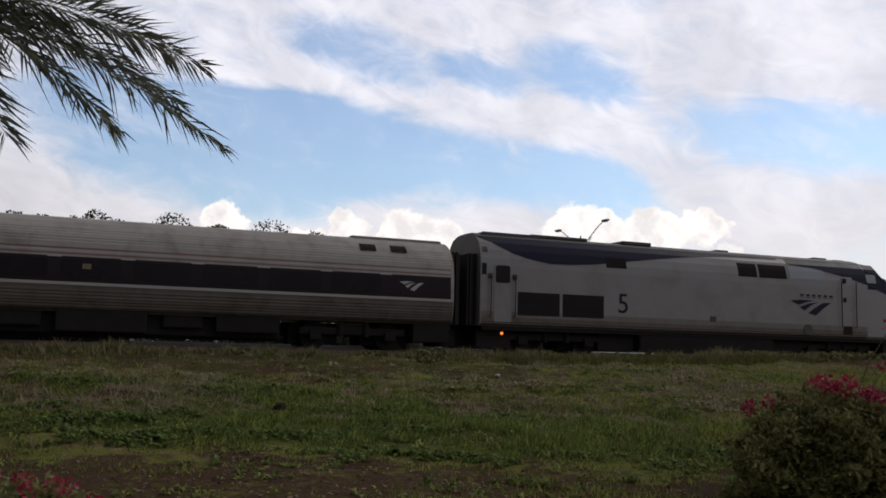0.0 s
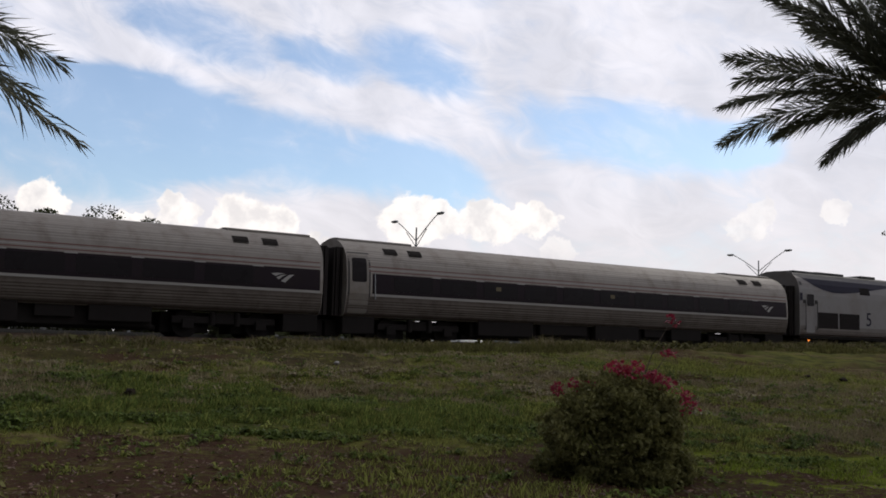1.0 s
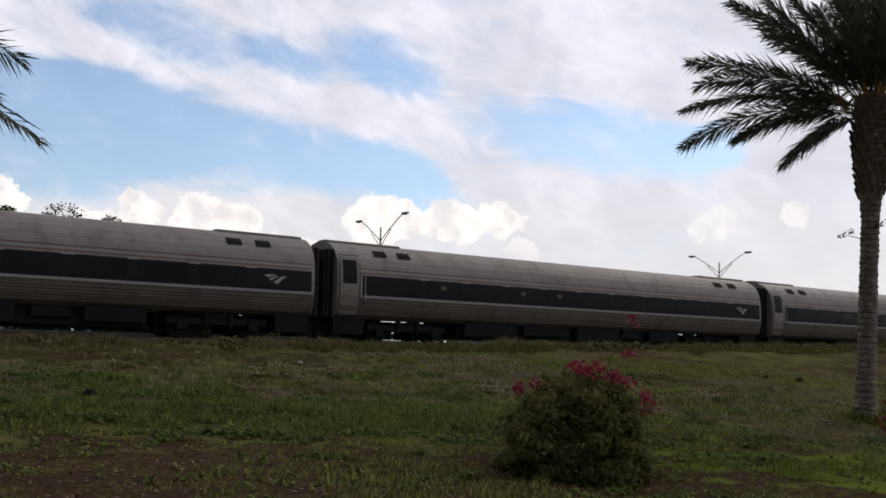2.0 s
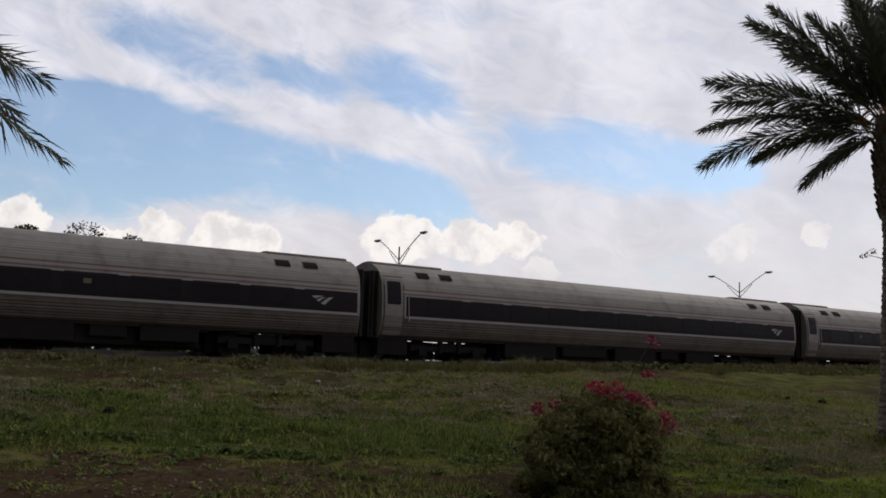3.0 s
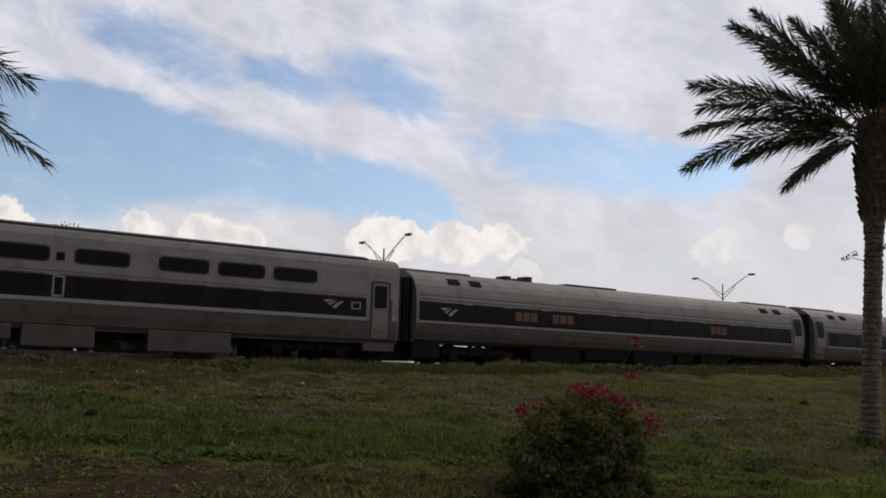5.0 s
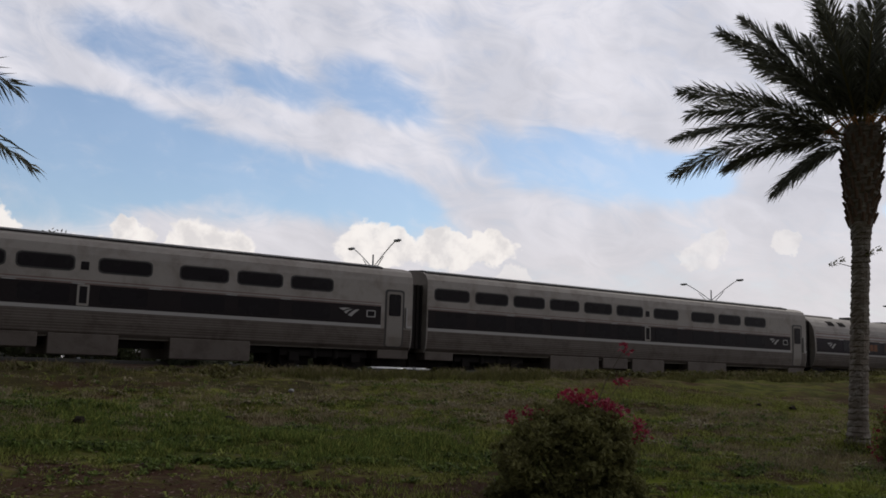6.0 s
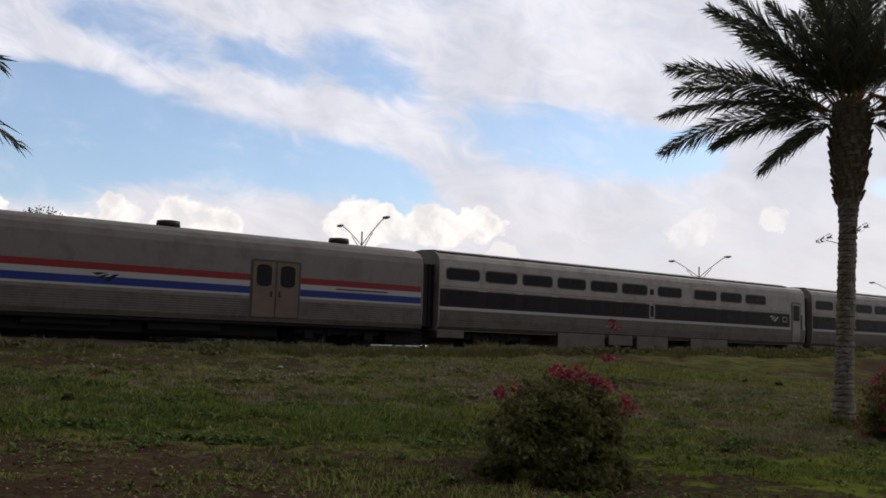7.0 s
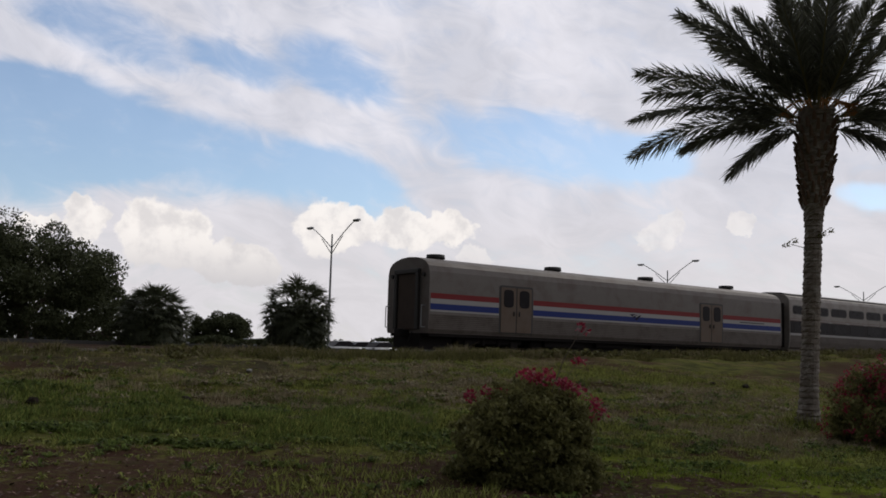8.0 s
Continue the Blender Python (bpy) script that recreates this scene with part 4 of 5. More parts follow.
def lamp_at(az, far):
    q = at_direction(az, far)
    return Matrix.Translation((q.x, q.y, q.z)) @ Matrix.Rotation(TRACK_ANGLE, 4, "Z")


first_lamp = street_lamp(lamp_at(7.55, 86))
for az, far in ((27.65, 114.5), (38.25, 148.5)):
    copy_thing(first_lamp, lamp_at(az, far))


WEATHERED = surface("weathered_grey_steel", (0.07, 0.066, 0.062), 0.7, 0.2, 0.2, 1.0, 12.0)


def guard_rail():
    rail = thing("guard_rail", Matrix.Translation((0, 0, 0)), "low grey steel guard rail beside the far road", "guard rail")
    bm = bmesh.new()
    box(bm, -28, 46, -0.04, 0.04, 0.48, 0.66, 0.03)
    beam = part("beam", bm, WEATHERED, rail)
    for k in range(19):
        bm = bmesh.new()
        box(bm, -27.5 + 4 * k, -27.35 + 4 * k, 0.05, 0.2, 0.0, 0.75, 0.01)
        part("post", bm, GALVANISED, rail)
    rail.matrix_basis = Matrix.Translation(ACROSS * 49 + ALONG * 20 + Vector((0, 0, 1.08))) @ Matrix.Rotation(TRACK_ANGLE, 4, "Z")


guard_rail()


def parked_car(paint, label):
    car = tagged(new("parked_car"), label, "car", "parked cars")
    bm = bmesh.new()
    loft(bm, [(x, [(-w, 0.3), (-w, h * 0.75), (-w * 0.93, h), (w * 0.93, h), (w, h * 0.75), (w, 0.3)]) for x, w, h in ((-2.2, 0.72, 0.75), (-2.05, 0.84, 0.92), (-1.0, 0.88, 0.95), (1.0, 0.88, 0.92), (1.9, 0.84, 0.80), (2.2, 0.70, 0.62))])
    body = part("body", bm, paint, car, "", True)
    bm = bmesh.new()
    loft(bm, [(x, [(-w, 0.9), (-w * 0.86, h), (w * 0.86, h), (w, 0.9)]) for x, w, h in ((-1.75, 0.78, 0.95), (-1.15, 0.80, 1.42), (0.1, 0.80, 1.47), (0.95, 0.80, 0.95))])
    part("cabin_glass", bm, GLASS_DARK, body)
    bm = bmesh.new()
    loft(bm, [(x, [(-0.66, 1.44 - d), (-0.6, 1.50 - d), (0.6, 1.50 - d), (0.66, 1.44 - d)]) for x, d in ((-1.12, 0.04), (-0.5, 0.0), (0.12, 0.0))])
    part("roof", bm, paint, body)
    for x in (-1.35, 1.35):
        for side in (-1, 1):
            bm = bmesh.new()
            tube(bm, (x, side * 0.70, 0.32), (x, side * 0.89, 0.32), 0.32, sides=18)
            wheel = part("wheel", bm, RUBBER, car)
            bm = bmesh.new()
            tube(bm, (x, side * 0.88, 0.32), (x, side * 0.90, 0.32), 0.19, sides=14)
            part("rim", bm, GALVANISED, wheel)
    for side in (-1, 1):
        bm = bmesh.new()
        box(bm, 2.05, 2.19, side * 0.55 - 0.14, side * 0.55 + 0.14, 0.58, 0.70, 0.02)
        part("headlight", bm, STRIPE_WHITE, body)
    return car


CAR_WHITE = surface("white_car_paint", (0.75, 0.75, 0.74), 0.25, 0.0, 0.05, 1.0, 20.0)
CAR_SILVER = surface("silver_car_paint", (0.45, 0.46, 0.48), 0.25, 0.5, 0.05, 1.0, 20.0)
CAR_DARK = surface("grey_car_paint", (0.05, 0.055, 0.06), 0.3, 0.3, 0.05, 1.0, 20.0)
dark_car = parked_car(CAR_DARK, "dark grey saloon car parked on the far lot")
white_car = parked_car(CAR_WHITE, "white saloon car parked on the far lot")
silver_car = parked_car(CAR_SILVER, "silver saloon car parked on the far lot")
spots = [(3.3, 96, 0, 20), (8.6, 92, 0, 25), (9.8, 96, 1, 15), (10.9, 92, 0, 30), (14.2, 68, 2, 24), (17.6, 70, 2, 22), (23.0, 72, 1, 28), (29.5, 76, 2, 20), (34.0, 80, 2, 24), (-7.5, 62, 2, 26), (-13.0, 60, 0, 24), (-19.0, 58, 1, 22)]
used = [False] * 3
for az, far, kind_, turn in spots:
    q = at_direction(az, far)
    m = Matrix.Translation(q) @ Matrix.Rotation(radians(turn), 4, "Z")
    source = (white_car, silver_car, dark_car)[kind_]
    if used[kind_]:
        copy_thing(source, m)
    else:
        source.matrix_basis, used[kind_] = m, True


def rand_dirs(count, seed):
    rng = np.random.default_rng(seed)
    v = rng.normal(size=(count, 3))
    return v / np.linalg.norm(v, axis=1, keepdims=True), rng


def leaf_cloud(centres, radii, count, size, seed, shell=0.55, squash=0.8):
    """Corners of loose leaves, four each, thrown about clump centres."""
    d, rng = rand_dirs(count, seed)
    pick = rng.integers(0, len(centres), count)
    r = (shell + (1 - shell) * rng.random(count)) * radii[pick]
    place = centres[pick] + d * r[:, None] * np.array([1, 1, squash])
    a, _ = rand_dirs(count, seed + 1)
    b, _ = rand_dirs(count, seed + 2)
    b = np.cross(a, b)
    b /= np.linalg.norm(b, axis=1, keepdims=True) + 1e-9
    s = size * (0.6 + 0.8 * rng.random(count))[:, None]
    return np.stack([place - a * s, place + b * s * 0.42, place + a * s, place - b * s * 0.42], 1)


def broad_tree(name, at, height, spread, seed, label, count=14000, leaf=0.15, clumps=60, foot=0.1):
    tree = thing(name, Matrix.Translation(at), label, "tree")
    rng = np.random.default_rng(seed)
    centres = []
    while len(centres) < clumps:
        v = rng.uniform(-1, 1, 3)
        if 0.25 < (np.abs(v) ** 3).sum() ** (1 / 3) < 1.0 and v[2] > -0.9:
            centres.append([v[0] * spread, v[1] * spread, height * (0.5 + foot / 2) + v[2] * height * (0.46 - foot / 2)])
    centres = np.array(centres)
    radii = rng.uniform(0.13, 0.28, clumps) * spread
    bm = bmesh.new()
    tube(bm, (0, 0, -0.3), (0.1, 0, height * 0.3), 0.34, 0.26, 12)
    part("trunk", bm, WOOD, tree)
    for k in range(9):
        c = centres[k * (clumps // 9)]
        bm = bmesh.new()
        mid = Vector((c[0] * 0.45, c[1] * 0.45, height * 0.3 + (c[2] - height * 0.3) * 0.6))
        tube(bm, (0.1, 0, height * 0.28), mid, 0.16, 0.09, 8)
        tube(bm, mid, c, 0.09, 0.025, 7)
        part("limb", bm, WOOD, tree)
    soup("crown", leaf_cloud(centres, radii, count, leaf, seed), OAK_LEAF, tree, 4, "dense dark green foliage")
    return tree


broad_tree("oak_tree", at_direction(-9.4, 56), 7.05, 4.6, 3, "broad dark green oak with foliage to the ground", 52000, 0.105, 120, 0.0)
broad_tree("oak_tree", at_direction(-15.8, 57), 7.7, 4.4, 5, "broad dark green oak beyond the track", 34000, 0.105, 80, 0.0)
broad_tree("oak_tree", at_direction(-22.5, 57), 7.8, 3.6, 8, "broad dark green oak beyond the track", 26000, 0.105, 70, 0.0)
broad_tree("oak_tree", at_direction(-5.2, 62), 4.2, 2.4, 12, "smaller dark green oak at a tree group's edge", 18000, 0.10, 50, 0.0)
broad_tree("far_tree", at_direction(1.2, 112), 4.3, 3.5, 9, "round far tree with dense foliage", 42000, 0.13, 110, 0.0)
broad_tree("far_tree", at_direction(11.4, 120), 2.4, 2.6, 19, "low far tree beyond the parked cars", 3500, 0.22, 24, 0.0)


def fan_palm(at, height, spread, seed, label):
    """A low cabbage palm: a stout trunk and a ball of fan leaves."""
    tree = thing("cabbage_palm", Matrix.Translation(at), label, "palm tree", "cabbage palms")
    rng = np.random.default_rng(seed)
    bm = bmesh.new()
    tube(bm, (0, 0, -0.2), (0, 0, height * 0.5), 0.26, 0.22, 12)
    part("trunk", bm, WOOD, tree)
    for k in range(110):
        az = k * 2.39996 + rng.uniform(-0.3, 0.3)
        el = math.asin(min(0.98, max(-0.9, -0.9 + 1.88 * (k + 0.5) / 110)))
        way = np.array([math.cos(az) * math.cos(el), math.sin(az) * math.cos(el), math.sin(el)])
        base = np.array([0, 0, height * 0.50])
        reach = (spread if el < 0.5 else height * 0.46) * rng.uniform(0.62, 0.8)
        hub = base + way * reach
        side = np.cross(way, [0, 0, 1.0])
        side /= np.linalg.norm(side) + 1e-9
        up = np.cross(side, way)
        corners = []
        w = 0.02
        corners += [base - side * w, base + side * w, hub + side * w, hub - side * w]
        for j in range(30):
            a = radians(-84 + 5.8 * j) + rng.uniform(-0.05, 0.05)
            ray = way * math.cos(a) + side * math.sin(a)
            far = hub + ray * rng.uniform(0.75, 1.0) * 0.85 + up * -0.18 - np.array([0, 0, 0.22 * rng.random()])
            mid = hub + (far - hub) * 0.5 + up * 0.05
            across = np.cross(ray, up) * 0.028
            corners += [hub, mid + across, far, mid - across]
        soup("fan_leaf", corners, FAN_LEAF, tree)
    ring = np.array([[spread * 0.5 * math.cos(k * 0.785), spread * 0.5 * math.sin(k * 0.785), height * z] for k in range(8) for z in (0.12, 0.3, 0.48)] + [[0, 0, height * 0.6], [0, 0, height * 0.4]])
    soup("skirt", leaf_cloud(ring, np.full(len(ring), spread * 0.42), 5200, 0.17, seed + 5, 0.1, 0.9), FAN_LEAF, tree, 4, "dense skirt of hanging old leaves")
    return tree


fan_palm(at_direction(-2.5, 52), 3.9, 2.0, 21, "low cabbage palm with dark fan leaves beside the oak")
fan_palm(at_direction(5.75, 52), 4.75, 2.05, 22, "round cabbage palm with dark fan leaves")


def hedge():
    rng = np.random.default_rng(31)
    n = 26000
    s, p = rng.uniform(-60, 150, n), 84 + rng.uniform(-0.7, 0.7, n)
    z = 1.05 + 1.75 * rng.random(n) ** 0.8 * (0.75 + 0.25 * np.sin(s * 0.7) * np.sin(s * 0.23)) * np.where(s > 64, 1.9, 1.0)
    place = np.stack([s * ALONG.x + p * ACROSS.x, s * ALONG.y + p * ACROSS.y, z], 1)
    a, _ = rand_dirs(n, 32)
    b, _ = rand_dirs(n, 33)
    tagged(soup("hedge", np.stack([place - a * 0.28, place + b * 0.2, place + a * 0.28, place - b * 0.2], 1), OAK_LEAF, None, 4, "low dark clipped hedge along the far lot", "stuff"), "", "hedge")


hedge()


# ---- date palms ----
def frond_mesh(base, tip, sag, seed, leaflet=0.46, count=170, spread=32.0, blade=0.0175):
    """A feather leaf arching from base to tip: stalk and two ranks of narrow leaflets."""
    rng = np.random.default_rng(seed)
    base, tip = np.array(base, float), np.array(tip, float)
    chord = tip - base
    long = np.linalg.norm(chord)
    ctrl = base + chord * 0.5 + np.array([0, 0, sag])
    bez = lambda f: (1 - f) ** 2 * base + 2 * f * (1 - f) * ctrl + f * f * tip
    flat = np.cross(chord, [0, 0, 1.0])
    flat /= np.linalg.norm(flat) + 1e-9
    roll = rng.uniform(-0.5, 0.5)
    verts, faces, mats = [], [], []

    def quad(a, b, c, d, m):
        k = len(verts)
        verts.extend([tuple(a), tuple(b), tuple(c), tuple(d)])
        faces.append((k, k + 1, k + 2, k + 3))
        mats.append(m)

    for k in range(14):
        f0, f1 = k / 14, (k + 1) / 14
        a, b = bez(f0), bez(f1)
        t = (b - a) / (np.linalg.norm(b - a) + 1e-9)
        s = np.cross(t, [0, 0, 1.0])
        s /= np.linalg.norm(s) + 1e-9
        u = np.cross(s, t)
        w0, w1 = 0.032 * (1 - 0.85 * f0), 0.032 * (1 - 0.85 * f1)
        quad(a - s * w0, b - s * w1, b + u * w1, a + u * w0, 1)
        quad(a + s * w0, b + s * w1, b + u * w1, a + u * w0, 1)
        quad(a - s * w0, b - s * w1, b + s * w1, a + s * w0, 1)
    for k in range(count):
        f = 0.16 + 0.84 * (k + rng.uniform(-0.3, 0.3)) / count
        f = min(f, 0.995)
        p, q = bez(f), bez(min(1.0, f + 0.01))
        t = (q - p) / (np.linalg.norm(q - p) + 1e-9)
        s = np.cross(t, [0, 0, 1.0])
        s /= np.linalg.norm(s) + 1e-9
        u = np.cross(s, t)
        s, u = s * math.cos(roll) + u * math.sin(roll), u * math.cos(roll) - s * math.sin(roll)
        size = leaflet * (0.62 + 0.38 * math.sin(math.pi * min(1.0, 0.15 + 0.85 * f))) * (1.0 if f < 0.8 else 1.0 - 1.7 * (f - 0.8)) * rng.uniform(0.85, 1.15)
        lean = radians(spread + 14 * (1 - f)) + rng.uniform(-0.14, 0.14)
        for side in (-1, 1):
            vee = radians(rng.uniform(-30, 32))
            way = t * math.cos(lean) + (s * side * math.cos(vee) + u * math.sin(vee)) * math.sin(lean)
            way = way / np.linalg.norm(way)
            end = p + way * size - np.array([0, 0, size * rng.uniform(0.02, 0.26)])
            mid = p + way * size * 0.45
            wide = np.cross(way, rng.normal(size=3))
            wide = wide / (np.linalg.norm(wide) + 1e-9) * blade
            quad(p, mid + wide, end, mid - wide, 0)
    data = bpy.data.meshes.new("frond")
    data.from_pydata(verts, [], faces)
    data.materials.append(FROND)
    data.materials.append(STALK)
    data.polygons.foreach_set("material_index", mats)
    return data


def date_palm(at, crown, trunk_r, tips, seed, label, length, leaflet, filler, reach=0.95, count_=170, spread=32.0, blade=0.0175):
    """Trunk with old leaf scars, a swollen head of leaf bases, and a crown of feather leaves."""
    palm = thing("date_palm", Matrix.Translation(at), label, "palm tree", "date palms")
    rng = np.random.default_rng(seed)
    top = crown.z - at.z
    rings, sides = [], 18
    bm = bmesh.new()
    z = -0.2
    lean = (crown.xy - at.xy)
    while z < top + 0.35:
        f = max(0.0, z / top)
        swell = 0.21 * smooth_step(0.62, 0.92, f)
        r = trunk_r * (1.0 - 0.10 * f) + swell + 0.10 * math.exp(-max(z, 0) * 4.0)
        for dr in (0.0, 0.016, 0.012):
            ring = []
            for k in range(sides):
                a = 2 * math.pi * k / sides
                rr = (r + dr) * (1 + rng.uniform(-0.07, 0.07))
                ring.append(bm.verts.new((lean.x * f + rr * math.cos(a), lean.y * f + rr * math.sin(a), z + (0, 0.02, 0.075)[(0.0, 0.016, 0.012).index(dr)] + rng.uniform(-0.01, 0.01))))
            rings.append(ring)
        z += 0.13
    for a, b in zip(rings, rings[1:]):
        for k in range(sides):
            bm.faces.new((a[k], a[(k + 1) % sides], b[(k + 1) % sides], b[k]))
    part("trunk", bm, BARK, palm, "grey-brown ringed trunk")
    # cut leaf bases round the head
    bm = bmesh.new()
    for k in range(110):
        a, f = k * 2.39996, 0.72 + 0.30 * k / 110
        zz = top * f
        r = trunk_r * 0.9 + 0.21 * smooth_step(0.62, 0.92, f)
        out = Vector((math.cos(a), math.sin(a), 0))
        foot = Vector((lean.x * f, lean.y * f, zz)) + out * (r - 0.02)
        tube(bm, foot, foot + out * rng.uniform(0.06, 0.13) + Vector((0, 0, rng.uniform(0.14, 0.24))), 0.06, 0.028, 5)
    part("boot_sheath", bm, BOOT, palm, "brown cut leaf bases below the crown")
    tagged(palm.children[-1], "", "", "", "stuff")
    hub = Vector(crown) - Vector(at)
    for k in range(14):
        a = rng.uniform(0, 6.28)
        bm = bmesh.new()
        start = hub + Vector((0, 0, 0.1))
        mid = start + Vector((math.cos(a) * 0.5, math.sin(a) * 0.5, 0.45))
        tube(bm, start, mid, 0.02, 0.015, 5)
        tube(bm, mid, mid + Vector((math.cos(a) * 0.35, math.sin(a) * 0.35, -0.25)), 0.015, 0.01, 5)
        for j in range(10):
            e = mid + Vector((math.cos(a) * 0.3, math.sin(a) * 0.3, -0.2)) + Vector(rng.uniform(-0.16, 0.16, 3))
            tube(bm, mid + Vector((math.cos(a) * 0.2, math.sin(a) * 0.2, -0.1)), e, 0.008, 0.012, 4)
        part("fruit_stalk", bm, FRUIT, palm)
    count = 0
    for az, el, far, sag in tips:
        q = Vector((far * math.sin(radians(az)) * math.cos(radians(el)), far * math.cos(radians(az)) * math.cos(radians(el)), EYE + far * math.sin(radians(el)))) - Vector(at)
        q = hub + (q - hub) * reach
        way = (q - hub).normalized()
        ob = new("frond", frond_mesh(hub + way * 0.12, q, sag, seed * 100 + count, leaflet, count_, spread, blade))
        ob.parent = palm
        count += 1
    for k in range(filler[0]):
        a = filler[1] + (filler[2] - filler[1]) * ((k * 0.618034) % 1.0)
        f = (k + 0.5) / filler[0]
        e = radians(84 - filler[3] * f ** 1.1)
        way = Vector((math.sin(radians(a)) * math.cos(e), math.cos(radians(a)) * math.cos(e), math.sin(e)))
        ln = length * rng.uniform(0.82, 1.05) * (0.8 if f < 0.15 else 1.0)
        q = hub + way * ln - Vector((0, 0, 0.10 * ln * f))
        ob = new("frond", frond_mesh(hub + way * 0.1, q, 0.12 * ln * (0.4 + f), seed * 100 + 50 + k, leaflet, count_, spread, blade))
        ob.parent = palm
    return palm


PALM_FOOT = at_direction(35.3, 22.5)
date_palm(PALM_FOOT, Vector((22.5 * math.sin(radians(35.95)), 22.5 * math.cos(radians(35.95)), 6.85)), 0.188,
          [(25.5, 16.9, 22.9, 0.55), (25.2, 14.1, 22.2, 0.75), (25.1, 11.9, 23.0, 0.9), (28.2, 12.2, 23.2, 0.55), (31.1, 10.8, 21.8, 0.45), (27.9, 20.3, 22.5, 0.45), (26.0, 15.6, 21.5, 0.8), (29.3, 20.9, 23.2, 0.35), (44.5, 11.4, 22.9, 0.8), (46.0, 14.5, 22.3, 0.7), (41.5, 10.4, 22.6, 0.5), (47.2, 12.2, 23.0, 0.8), (46.2, 17.2, 22.0, 0.6), (43.5, 20.5, 22.8, 0.4), (40.5, 12.5, 25.5, 0.8), (31.5, 13.4, 25.5, 0.8)],
          7, "tall date palm with drooping feather leaves on the lawn", 3.9, 0.74, (20, 0.0, 360.0, 46))
LEFT_FOOT = at_direction(-31.5, 17.5)
date_palm(LEFT_FOOT, Vector((17.5 * math.sin(radians(-31.0)), 17.5 * math.cos(radians(-31.0)), 6.92)), 0.23,
          [(-12.0, 10.6, 16.5, 0.94), (-13.2, 14.9, 17.0, 0.69), (-17.4, 11.0, 15.8, 0.94), (-22.7, 10.2, 15.2, 0.75), (-16.4, 19.6, 16.6, 0.62), (-18.3, 20.6, 16.2, 0.62), (-15.0, 15.6, 17.9, 0.75), (-24.0, 14.2, 16.2, 0.75), (-19.2, 21.4, 17.5, 0.62), (-14.6, 12.9, 18.2, 0.88), (-22.5, 22.0, 16.8, 0.62)],
          11, "date palm with feather leaves hanging over the lawn", 4.9, 0.98, (30, 100.0, 330.0, 84), 0.99, 104, 42.0, 0.021)


